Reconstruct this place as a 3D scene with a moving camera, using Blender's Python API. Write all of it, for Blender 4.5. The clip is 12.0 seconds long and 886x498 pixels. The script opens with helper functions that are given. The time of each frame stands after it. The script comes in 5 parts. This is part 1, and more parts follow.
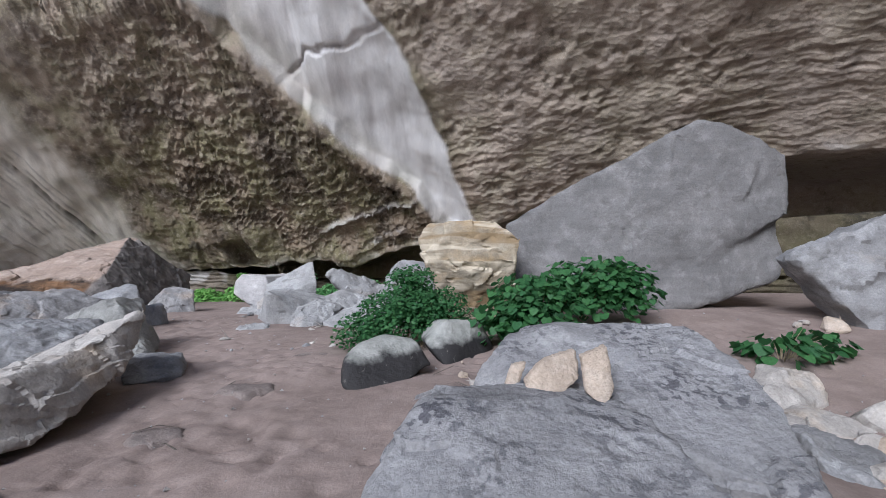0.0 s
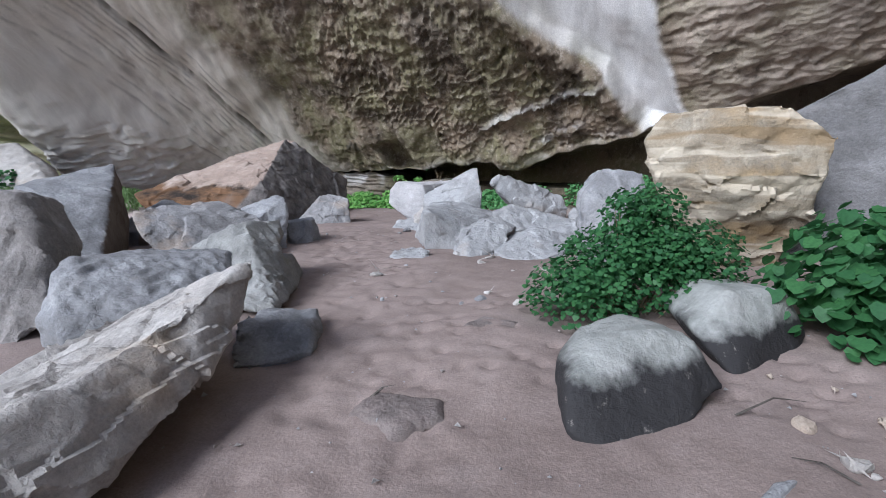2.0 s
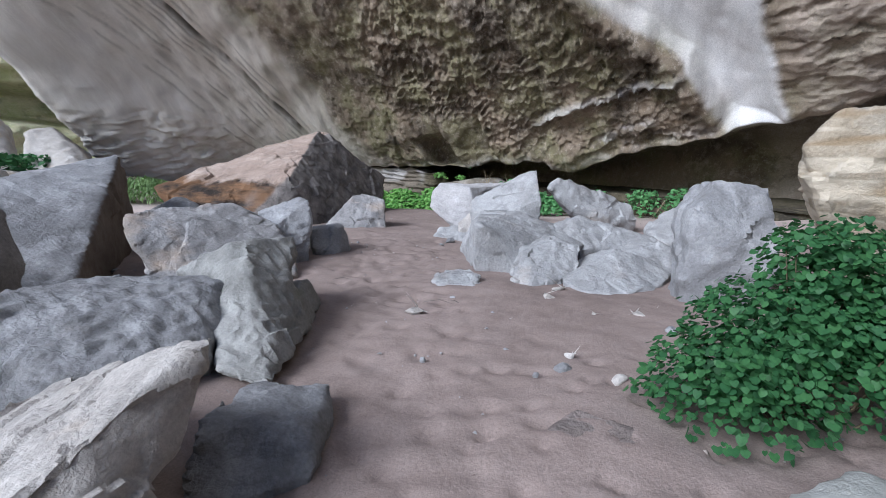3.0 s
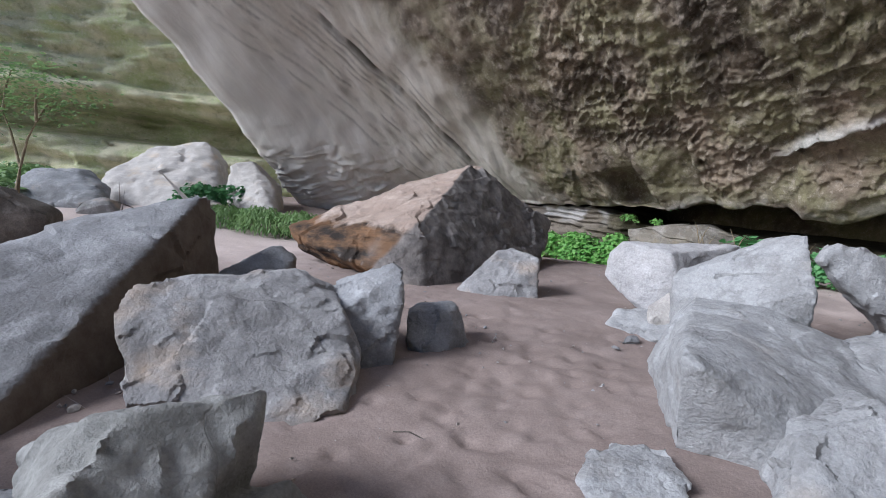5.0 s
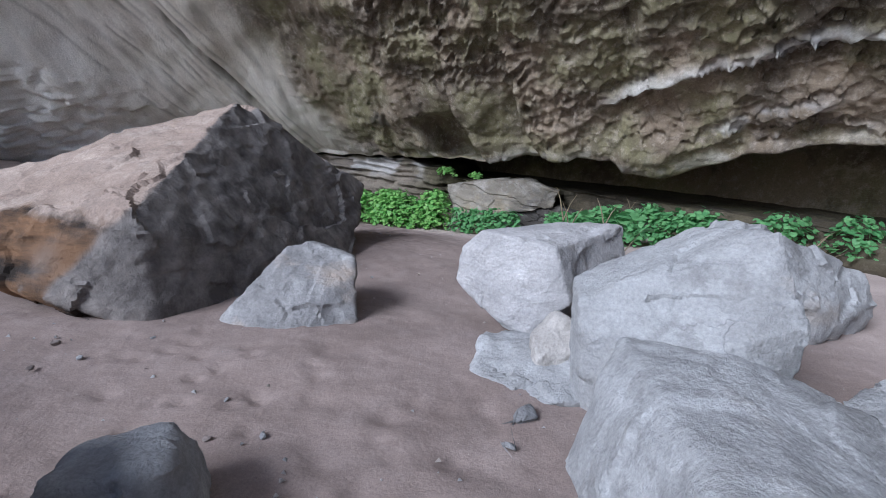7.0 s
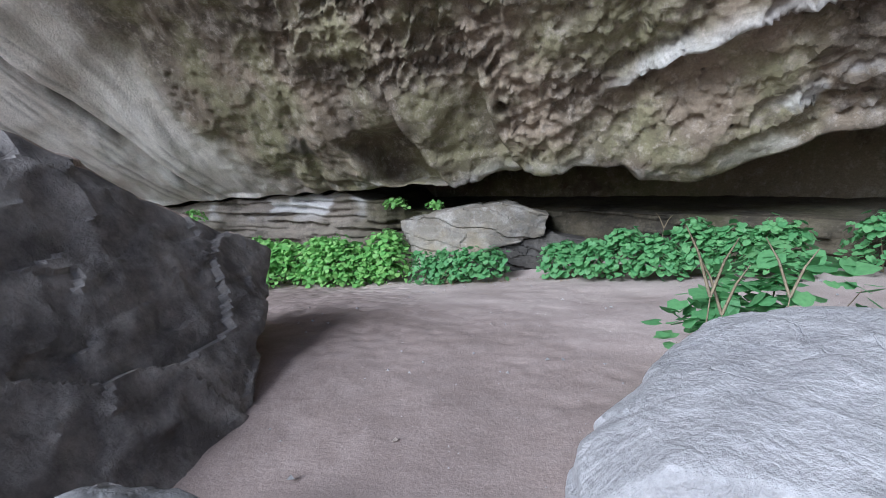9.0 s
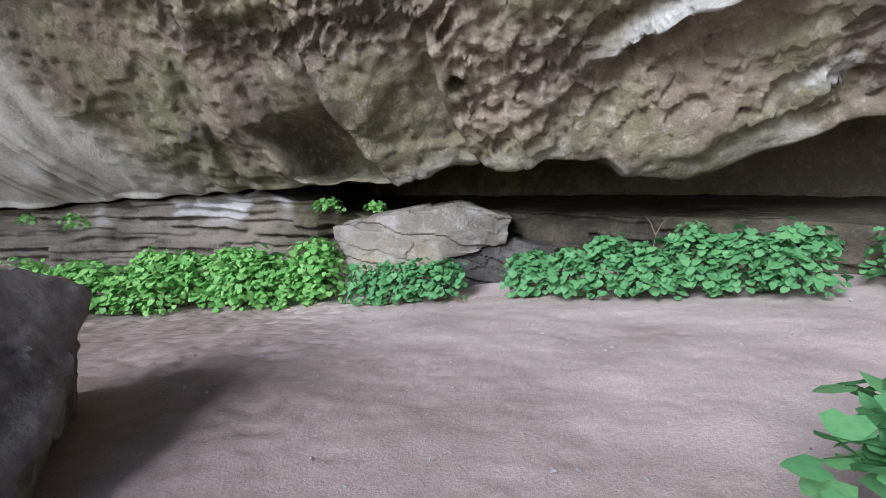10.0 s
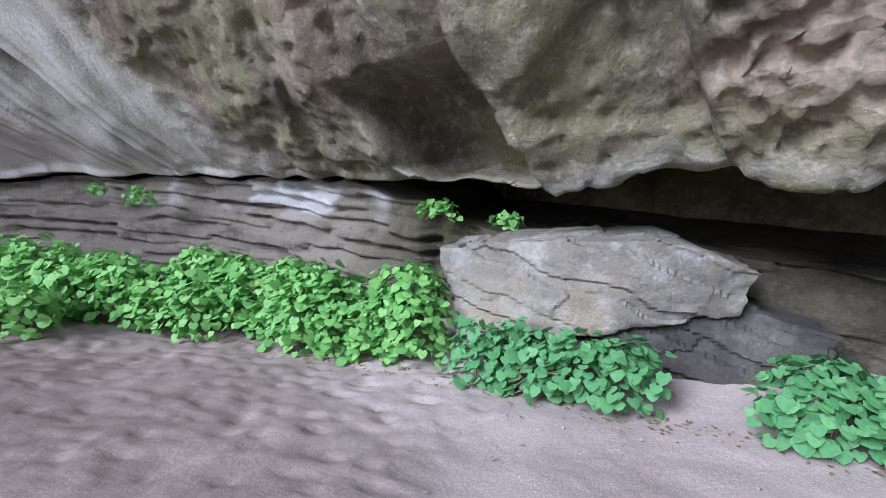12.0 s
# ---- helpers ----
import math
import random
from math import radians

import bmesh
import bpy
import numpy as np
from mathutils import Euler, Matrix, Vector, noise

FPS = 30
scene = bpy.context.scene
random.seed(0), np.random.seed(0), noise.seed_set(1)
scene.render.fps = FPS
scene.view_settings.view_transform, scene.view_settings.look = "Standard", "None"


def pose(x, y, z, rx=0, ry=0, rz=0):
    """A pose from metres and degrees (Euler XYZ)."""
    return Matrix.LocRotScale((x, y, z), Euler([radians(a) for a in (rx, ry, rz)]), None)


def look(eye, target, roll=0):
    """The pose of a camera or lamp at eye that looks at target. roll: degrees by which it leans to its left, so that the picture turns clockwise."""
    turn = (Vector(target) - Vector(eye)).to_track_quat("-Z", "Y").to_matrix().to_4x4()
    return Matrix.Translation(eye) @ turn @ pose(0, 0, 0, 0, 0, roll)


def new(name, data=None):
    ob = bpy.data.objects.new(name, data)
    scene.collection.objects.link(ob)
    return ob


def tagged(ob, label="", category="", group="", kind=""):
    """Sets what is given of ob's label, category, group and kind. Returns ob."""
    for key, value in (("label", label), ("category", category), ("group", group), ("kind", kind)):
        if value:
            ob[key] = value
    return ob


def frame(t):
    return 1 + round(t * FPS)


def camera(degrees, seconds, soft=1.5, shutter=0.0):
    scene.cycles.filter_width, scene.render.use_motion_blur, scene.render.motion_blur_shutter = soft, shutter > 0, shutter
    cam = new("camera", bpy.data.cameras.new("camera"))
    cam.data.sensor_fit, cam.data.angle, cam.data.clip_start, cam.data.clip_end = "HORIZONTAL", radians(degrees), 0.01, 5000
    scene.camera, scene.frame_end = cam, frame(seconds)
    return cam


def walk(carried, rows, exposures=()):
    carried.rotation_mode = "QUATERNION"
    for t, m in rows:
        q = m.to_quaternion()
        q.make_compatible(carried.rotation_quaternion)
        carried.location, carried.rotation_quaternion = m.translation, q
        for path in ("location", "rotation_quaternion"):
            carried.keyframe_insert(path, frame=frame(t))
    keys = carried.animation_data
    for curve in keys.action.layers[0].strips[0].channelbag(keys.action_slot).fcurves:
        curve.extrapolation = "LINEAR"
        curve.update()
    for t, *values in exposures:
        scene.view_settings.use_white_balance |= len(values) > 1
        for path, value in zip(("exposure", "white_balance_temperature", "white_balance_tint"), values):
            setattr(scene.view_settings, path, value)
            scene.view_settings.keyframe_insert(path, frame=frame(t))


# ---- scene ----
cam = camera(85.6, 12.0, soft=0.5)
METRES, EYE, TILT, LEAN, TURN = 17.0, 1.45, 2.0, 0.0, 0.0
ROWS = [
    (0.0, 0.0, 0.0, 0.0, 0.0, 0.0, 0.0),
    (0.5, -0.0088, 0.0366, 0.0008, 9.51, -3.36, 0.42),
    (1.0, -0.0195, 0.0665, -0.0023, 16.64, -4.57, 1.32),
    (1.5, -0.0345, 0.0972, 0.0039, 20.29, -11.19, 0.38),
    (2.0, -0.0515, 0.1346, 0.0064, 17.73, -12.1, 0.49),
    (2.5, -0.0747, 0.1689, 0.0081, 20.29, -12.34, 0.58),
    (4.5, -0.1211, 0.3318, 0.0099, 30.91, -13.23, -7.65),
    (5.0, -0.1465, 0.3578, 0.0136, 44.29, -9.51, -1.09),
    (5.5, -0.177, 0.3813, 0.0177, 47.87, -9.62, -0.15),
    (6.0, -0.1978, 0.4168, 0.0188, 44.37, -8.7, 1.34),
    (6.5, -0.2195, 0.4494, 0.0158, 33.41, -11.38, 0.32),
    (7.0, -0.2343, 0.4862, 0.0147, 21.26, -15.35, -2.4),
    (9.0, -0.3102, 0.6507, 0.0018, 13.24, -12.49, 3.39),
    (9.5, -0.3178, 0.6923, -0.0026, 3.32, -12.34, -2.33),
    (10.0, -0.3276, 0.7391, -0.006, 6.82, -13.14, 2.85),
    (10.5, -0.3385, 0.7826, -0.0045, 1.44, -11.18, -0.69),
    (11.0, -0.3493, 0.8249, -0.0078, 9.56, -13.7, 1.81),
    (11.5, -0.3629, 0.8614, -0.0103, 16.69, -12.11, 3.96),
    (12.0, -0.3844, 0.8985, -0.0144, 20.84, -13.78, -0.87),
]
walk(cam, [(t, pose(0, 0, EYE, TILT, LEAN, TURN) @ pose(METRES * x, METRES * y, METRES * z, 90 + pitch, roll, yaw)) for t, x, y, z, yaw, pitch, roll in ROWS],
     [(0.0, 0.02, 5650, 12), (2.5, 0.18, 5450, 11), (4.5, 0.13, 5500, 12), (5.5, 0.2, 5600, 11), (7.0, 0.08, 5300, 12), (9.0, 0.38, 5250, 10), (10.0, 0.5, 5400, 12), (12.0, 0.68, 5100, 15)])
# ---- light ----
world = bpy.data.worlds.new("sky")
scene.world = world
world.use_nodes = True
wn = world.node_tree.nodes
sky = wn.new("ShaderNodeTexSky")
sky.sky_type, sky.sun_disc = "NISHITA", False
sky.sun_elevation, sky.sun_rotation = radians(35), radians(207)
sky.air_density, sky.dust_density = 1.0, 2.0
wn["Background"].inputs[1].default_value = 0.1
world.node_tree.links.new(sky.outputs[0], wn["Background"].inputs[0])
sun_data = bpy.data.lights.new("sun", "SUN")
sun_data.energy, sun_data.angle, sun_data.color = 3.7, radians(26), (1.0, 0.96, 0.91)
sun = new("sun", sun_data)
sun.matrix_world = look((-18, -20, 22.8), (-3, 9, 0))

# ---- noise on arrays ----
M32 = np.uint64(0xFFFFFFFF)


def hashed(i, j, k, salt=0):
    h = (i.astype(np.int64) * 374761393 + j.astype(np.int64) * 668265263 + k.astype(np.int64) * 2147483647 + salt * 974711).astype(np.uint64) & M32
    h = ((h ^ (h >> np.uint64(13))) * np.uint64(1274126177)) & M32
    h = ((h ^ (h >> np.uint64(16))) * np.uint64(2246822519)) & M32
    return ((h ^ (h >> np.uint64(15))) & M32).astype(np.float64) / 4294967295.0


def vnoise(p, salt=0):
    """Smooth value noise, -1 to 1, of an n x 3 array."""
    i = np.floor(p).astype(np.int64)
    f = p - i
    f = f * f * (3 - 2 * f)
    out = 0
    for a in (0, 1):
        for b in (0, 1):
            for c in (0, 1):
                w = (f[:, 0] if a else 1 - f[:, 0]) * (f[:, 1] if b else 1 - f[:, 1]) * (f[:, 2] if c else 1 - f[:, 2])
                out = out + w * hashed(i[:, 0] + a, i[:, 1] + b, i[:, 2] + c, salt)
    return out * 2 - 1


def fbm(p, octaves=4, salt=0, gain=0.5):
    out, amp = 0, 1.0
    for o in range(octaves):
        out = out + amp * vnoise(p * 2 ** o + 17.3 * o, salt + o)
        amp *= gain
    return out


def worley2(x, y, salt=0):
    """First and second nearest distance and the cell's own number, in the plane."""
    i, j = np.floor(x).astype(np.int64), np.floor(y).astype(np.int64)
    f1, f2, cell = np.full(x.shape, 9.0), np.full(x.shape, 9.0), np.zeros(x.shape)
    zero = np.zeros_like(i)
    for a in (-1, 0, 1):
        for b in (-1, 0, 1):
            cx = i + a + hashed(i + a, j + b, zero, salt)
            cy = j + b + hashed(i + a, j + b, zero, salt + 1)
            d = np.hypot(x - cx, y - cy)
            nearer = d < f1
            f2 = np.where(nearer, f1, np.minimum(f2, d))
            cell = np.where(nearer, hashed(i + a, j + b, zero, salt + 2), cell)
            f1 = np.where(nearer, d, f1)
    return f1, f2, cell


def chips(p, salt=0):
    """Broken facets: each cell of space is a small tilted plane."""
    i = np.floor(p).astype(np.int64)
    best, second, out = np.full(len(p), 9.0), np.full(len(p), 9.0), np.zeros(len(p))
    for a in (-1, 0, 1):
        for b in (-1, 0, 1):
            for c in (-1, 0, 1):
                q = (i[:, 0] + a, i[:, 1] + b, i[:, 2] + c)
                r = p - np.stack([q[0] + hashed(*q, salt), q[1] + hashed(*q, salt + 1), q[2] + hashed(*q, salt + 2)], 1)
                d = (r * r).sum(1)
                tilt = r[:, 0] * (hashed(*q, salt + 3) - 0.5) + r[:, 1] * (hashed(*q, salt + 4) - 0.5) + r[:, 2] * (hashed(*q, salt + 5) - 0.5)
                v = tilt * 1.6 + (hashed(*q, salt + 6) - 0.5) * 0.7
                out = np.where(d < best, v, out)
                second = np.where(d < best, best, np.minimum(second, d))
                best = np.minimum(best, d)
    return out, np.sqrt(second) - np.sqrt(best)


def step(a, b, x):
    t = np.clip((x - a) / (b - a), 0, 1)
    return t * t * (3 - 2 * t)


# ---- materials ----
def mixed(nt, fac, a, b, blend="MIX"):
    n = nt.nodes.new("ShaderNodeMix")
    n.data_type, n.blend_type = "RGBA", blend
    for socket, v in ((n.inputs[0], fac), (n.inputs[6], a), (n.inputs[7], b)):
        if isinstance(v, bpy.types.NodeSocket):
            nt.links.new(v, socket)
        elif isinstance(v, (int, float)):
            socket.default_value = v
        else:
            socket.default_value = (*v, 1)
    return n.outputs[2]


def noise_of(nt, vector, scale, detail=4, rough=0.55, stretch=None, turn=(0, 0, 0)):
    if stretch:
        m = nt.nodes.new("ShaderNodeMapping")
        m.inputs["Scale"].default_value, m.inputs["Rotation"].default_value = stretch, turn
        nt.links.new(vector, m.inputs[0])
        vector = m.outputs[0]
    n = nt.nodes.new("ShaderNodeTexNoise")
    n.inputs["Scale"].default_value, n.inputs["Detail"].default_value, n.inputs["Roughness"].default_value = scale, detail, rough
    nt.links.new(vector, n.inputs["Vector"])
    return n.outputs["Fac"]


def ranged(nt, value, lo, hi, a=0.0, b=1.0):
    n = nt.nodes.new("ShaderNodeMapRange")
    n.inputs[1].default_value, n.inputs[2].default_value, n.inputs[3].default_value, n.inputs[4].default_value = lo, hi, a, b
    nt.links.new(value, n.inputs[0])
    return n.outputs[0]


def material(name, rough=0.9):
    m = bpy.data.materials.new(name)
    m.use_nodes = True
    b = m.node_tree.nodes["Principled BSDF"]
    b.inputs["Roughness"].default_value = rough
    b.inputs["Specular IOR Level"].default_value = 0.25
    pos = m.node_tree.nodes.new("ShaderNodeNewGeometry").outputs["Position"]
    return m, m.node_tree, b, pos


def bumped(nt, b, height, strength, distance):
    n = nt.nodes.new("ShaderNodeBump")
    n.inputs["Strength"].default_value, n.inputs["Distance"].default_value = strength, distance
    nt.links.new(height, n.inputs["Height"])
    nt.links.new(n.outputs[0], b.inputs["Normal"])


def cracks(nt, pos):
    """Thin broken joints: the edges of warped cells, where a slow noise lets them open."""
    bend = nt.nodes.new("ShaderNodeTexNoise")
    bend.inputs["Scale"].default_value, bend.inputs["Detail"].default_value = 2.5, 4
    nt.links.new(pos, bend.inputs["Vector"])
    add = nt.nodes.new("ShaderNodeVectorMath")
    add.operation = "MULTIPLY_ADD"
    add.inputs[1].default_value = (0.55, 0.55, 0.55)
    nt.links.new(bend.outputs["Color"], add.inputs[0])
    nt.links.new(pos, add.inputs[2])
    cells = nt.nodes.new("ShaderNodeTexVoronoi")
    cells.feature, cells.inputs["Scale"].default_value = "DISTANCE_TO_EDGE", 1.7
    nt.links.new(add.outputs[0], cells.inputs["Vector"])
    line = ranged(nt, cells.outputs["Distance"], 0.002, 0.009, 0.25, 0.0)
    return mixed(nt, 1.0, line, ranged(nt, noise_of(nt, pos, 1.3, 3), 0.52, 0.66), "MULTIPLY")


def rock(name, base, dark, pale, warm=None, warm_at=0.58, spots=0.0, spot=(0.14, 0.135, 0.13), grain=42.0):
    """Weathered sandstone: two tones at metre scale, fine grain, warm fresh breaks, lichen spots."""
    m, nt, b, pos = material(name)
    c = mixed(nt, ranged(nt, noise_of(nt, pos, 0.9, 5), 0.35, 0.65), dark, base)
    c = mixed(nt, ranged(nt, noise_of(nt, pos, 2.7, 6, 0.65), 0.5, 0.72), c, pale)
    if warm:
        c = mixed(nt, ranged(nt, noise_of(nt, pos, 1.1, 5, 0.6, (1, 1, 1.7)), warm_at, warm_at + 0.2), c, warm)
    if spots:
        v = noise_of(nt, pos, 15.0 if spots > 0.9 else 6.0, 7, 0.6)
        where = ranged(nt, noise_of(nt, pos, 1.6, 3), 0.42, 0.62)
        v = mixed(nt, 1.0, ranged(nt, v, 0.50, 0.57, 0, 0.85 * spots), where, "MULTIPLY")
        c = mixed(nt, v, c, spot)
    beds = noise_of(nt, pos, 1.0, 4, 0.6, (1.2, 1.6, 9.0), (0.12, 0.1, 0.0))
    c = mixed(nt, 1.0, c, mixed(nt, ranged(nt, beds, 0.35, 0.65), (0.91, 0.91, 0.91), (1.05, 1.05, 1.05)), "MULTIPLY")
    crack = cracks(nt, pos)
    c = mixed(nt, crack, c, tuple(0.4 * v for v in dark))
    fine = noise_of(nt, pos, grain, 5, 0.75)
    c = mixed(nt, 1.0, c, mixed(nt, ranged(nt, fine, 0.25, 0.75), (0.72, 0.72, 0.72), (1.2, 1.2, 1.2)), "MULTIPLY")
    nt.links.new(c, b.inputs["Base Color"])
    h = mixed(nt, 0.35, noise_of(nt, pos, grain * 0.6, 6, 0.7), noise_of(nt, pos, 7.0, 6, 0.6))
    h = mixed(nt, 0.06, h, beds)
    bumped(nt, b, mixed(nt, crack, h, (0.0, 0.0, 0.0)), 0.85, 0.045)
    return m


SLAB = rock("smooth grey sandstone", (0.235, 0.23, 0.23), (0.17, 0.168, 0.168), (0.30, 0.295, 0.295), None, 0.6, 0.5)
GREY = rock("grey sandstone", (0.345, 0.35, 0.36), (0.22, 0.22, 0.225), (0.45, 0.455, 0.465), (0.40, 0.35, 0.30), 0.62, 0.45)
PILE = rock("light grey sandstone", (0.42, 0.425, 0.43), (0.33, 0.33, 0.33), (0.50, 0.505, 0.51), (0.43, 0.385, 0.34), 0.6, 0.35)
FLUTED = rock("grey-brown fluted rock", (0.33, 0.31, 0.295), (0.20, 0.185, 0.175), (0.43, 0.41, 0.395), None, 0.6, 0.5)
# near-black tone carries the recess shade under the block
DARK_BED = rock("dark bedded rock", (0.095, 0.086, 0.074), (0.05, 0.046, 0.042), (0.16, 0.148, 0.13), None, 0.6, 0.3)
MOSSY = rock("grey fluted rock with moss", (0.37, 0.37, 0.355), (0.24, 0.24, 0.225), (0.46, 0.46, 0.44), (0.19, 0.21, 0.12), 0.60, 0.15)
BLOCK = rock("tan bedded block", (0.29, 0.265, 0.22), (0.18, 0.16, 0.13), (0.42, 0.40, 0.365), (0.28, 0.235, 0.16), 0.5, 0.5)
GREY_WARM = rock("grey sandstone with tan breaks", (0.355, 0.35, 0.35), (0.23, 0.225, 0.225), (0.46, 0.455, 0.45), (0.46, 0.37, 0.29), 0.52, 0.4)
PALE = rock("pale sandstone", (0.53, 0.50, 0.465), (0.41, 0.385, 0.36), (0.64, 0.615, 0.58), (0.54, 0.44, 0.33), 0.55, 0.1)
WHITE = rock("bleached sandstone", (0.52, 0.51, 0.51), (0.42, 0.41, 0.41), (0.62, 0.61, 0.61), None, 0.6, 0.25, (0.22, 0.22, 0.23))
LICHEN = rock("lichen-spotted sandstone", (0.325, 0.325, 0.335), (0.235, 0.235, 0.24), (0.41, 0.41, 0.415), (0.40, 0.35, 0.30), 0.66, 1.0, (0.085, 0.085, 0.10))
BROWN = rock("dark brown rock", (0.17, 0.148, 0.125), (0.095, 0.085, 0.075), (0.26, 0.235, 0.21), None, 0.6, 0.3)
TAN = rock("tan stone", (0.55, 0.46, 0.37), (0.45, 0.37, 0.30), (0.62, 0.54, 0.46))


def banded(name):
    """Sandstone of cream and ochre beds that dip to one side."""
    m = rock(name, (0.42, 0.36, 0.27), (0.30, 0.25, 0.18), (0.52, 0.47, 0.38), (0.40, 0.29, 0.16), 0.5, 0.3)
    nt = m.node_tree
    b = nt.nodes["Principled BSDF"]
    c = b.inputs["Base Color"].links[0].from_socket
    pos = nt.nodes.new("ShaderNodeNewGeometry").outputs["Position"]
    beds = noise_of(nt, pos, 1.0, 3, 0.5, (0.5, 0.5, 4.2), (0.0, 0.38, 0.0))
    c = mixed(nt, ranged(nt, beds, 0.52, 0.56, 0, 0.75), c, (0.66, 0.59, 0.47))
    c = mixed(nt, ranged(nt, beds, 0.44, 0.40, 0, 0.65), c, (0.27, 0.19, 0.10))
    nt.links.new(c, b.inputs["Base Color"])
    return m


def soot_rock():
    """Grey boulder with a black waterline crust on its lower part."""
    m, nt, b, pos = material("black-crusted river boulder", 0.7)
    sep = nt.nodes.new("ShaderNodeSeparateXYZ")
    nt.links.new(pos, sep.inputs[0])
    add = nt.nodes.new("ShaderNodeMath")
    nt.links.new(sep.outputs[2], add.inputs[0])
    nt.links.new(ranged(nt, noise_of(nt, pos, 3.5, 5, 0.65), 0, 1, -0.14, 0.14), add.inputs[1])
    fac = ranged(nt, add.outputs[0], 0.49, 0.575)
    pale = mixed(nt, ranged(nt, noise_of(nt, pos, 6, 6, 0.7), 0.4, 0.65), (0.27, 0.28, 0.26), (0.40, 0.405, 0.385))
    crust = mixed(nt, ranged(nt, noise_of(nt, pos, 8, 6, 0.7), 0.62, 0.7), (0.035, 0.034, 0.035), (0.25, 0.23, 0.21))
    nt.links.new(mixed(nt, fac, crust, pale), b.inputs["Base Color"])
    bumped(nt, b, noise_of(nt, pos, 14, 6, 0.7), 0.6, 0.04)
    return m


YELLOW = banded("yellow banded sandstone")
SOOT = soot_rock()


def side_shaded(name, base, dark, pale, warm, shade_a, shade_b, ochre=0.0):
    """Sandstone with shade painted on the faces turned one way; its lowest layers go ochre and near black."""
    m = rock(name, base, dark, pale, warm, 0.62, 0.2)
    nt = m.node_tree
    b = nt.nodes["Principled BSDF"]
    c = b.inputs["Base Color"].links[0].from_socket
    pos = nt.nodes.new("ShaderNodeNewGeometry").outputs["Position"]
    if ochre:
        beds = noise_of(nt, pos, 1.0, 5, 0.6, (1.2, 1.2, 5.0), (0.25, 0.2, 0))
        bed = mixed(nt, ranged(nt, beds, 0.4, 0.6), (0.03, 0.024, 0.02), (0.19, 0.11, 0.06))
        sep = nt.nodes.new("ShaderNodeSeparateXYZ")
        nt.links.new(pos, sep.inputs[0])
        add = nt.nodes.new("ShaderNodeMath")
        nt.links.new(sep.outputs[2], add.inputs[0])
        nt.links.new(ranged(nt, noise_of(nt, pos, 2.0, 5, 0.6), 0, 1, -0.3, 0.3), add.inputs[1])
        c = mixed(nt, ranged(nt, add.outputs[0], ochre, ochre - 0.12), c, bed)
    # dark tone mixed in as shade on one side of the boulder
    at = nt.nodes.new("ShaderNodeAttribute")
    at.attribute_name = "side_shade"
    crust = mixed(nt, ranged(nt, noise_of(nt, pos, 3.0, 6, 0.7), 0.4, 0.68), shade_a, shade_b)
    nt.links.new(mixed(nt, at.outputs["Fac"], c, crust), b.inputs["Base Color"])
    return m


PINK_SHADED = side_shaded("pink sandstone with dark shade on one side", (0.43, 0.345, 0.29), (0.33, 0.255, 0.21), (0.53, 0.44, 0.375), (0.40, 0.28, 0.18), (0.12, 0.11, 0.105), (0.31, 0.285, 0.265), 1.2)
GREY_SHADED = side_shaded("grey sandstone with brown shade on one side", (0.33, 0.335, 0.345), (0.21, 0.21, 0.215), (0.43, 0.435, 0.445), None, (0.13, 0.105, 0.085), (0.21, 0.175, 0.145))


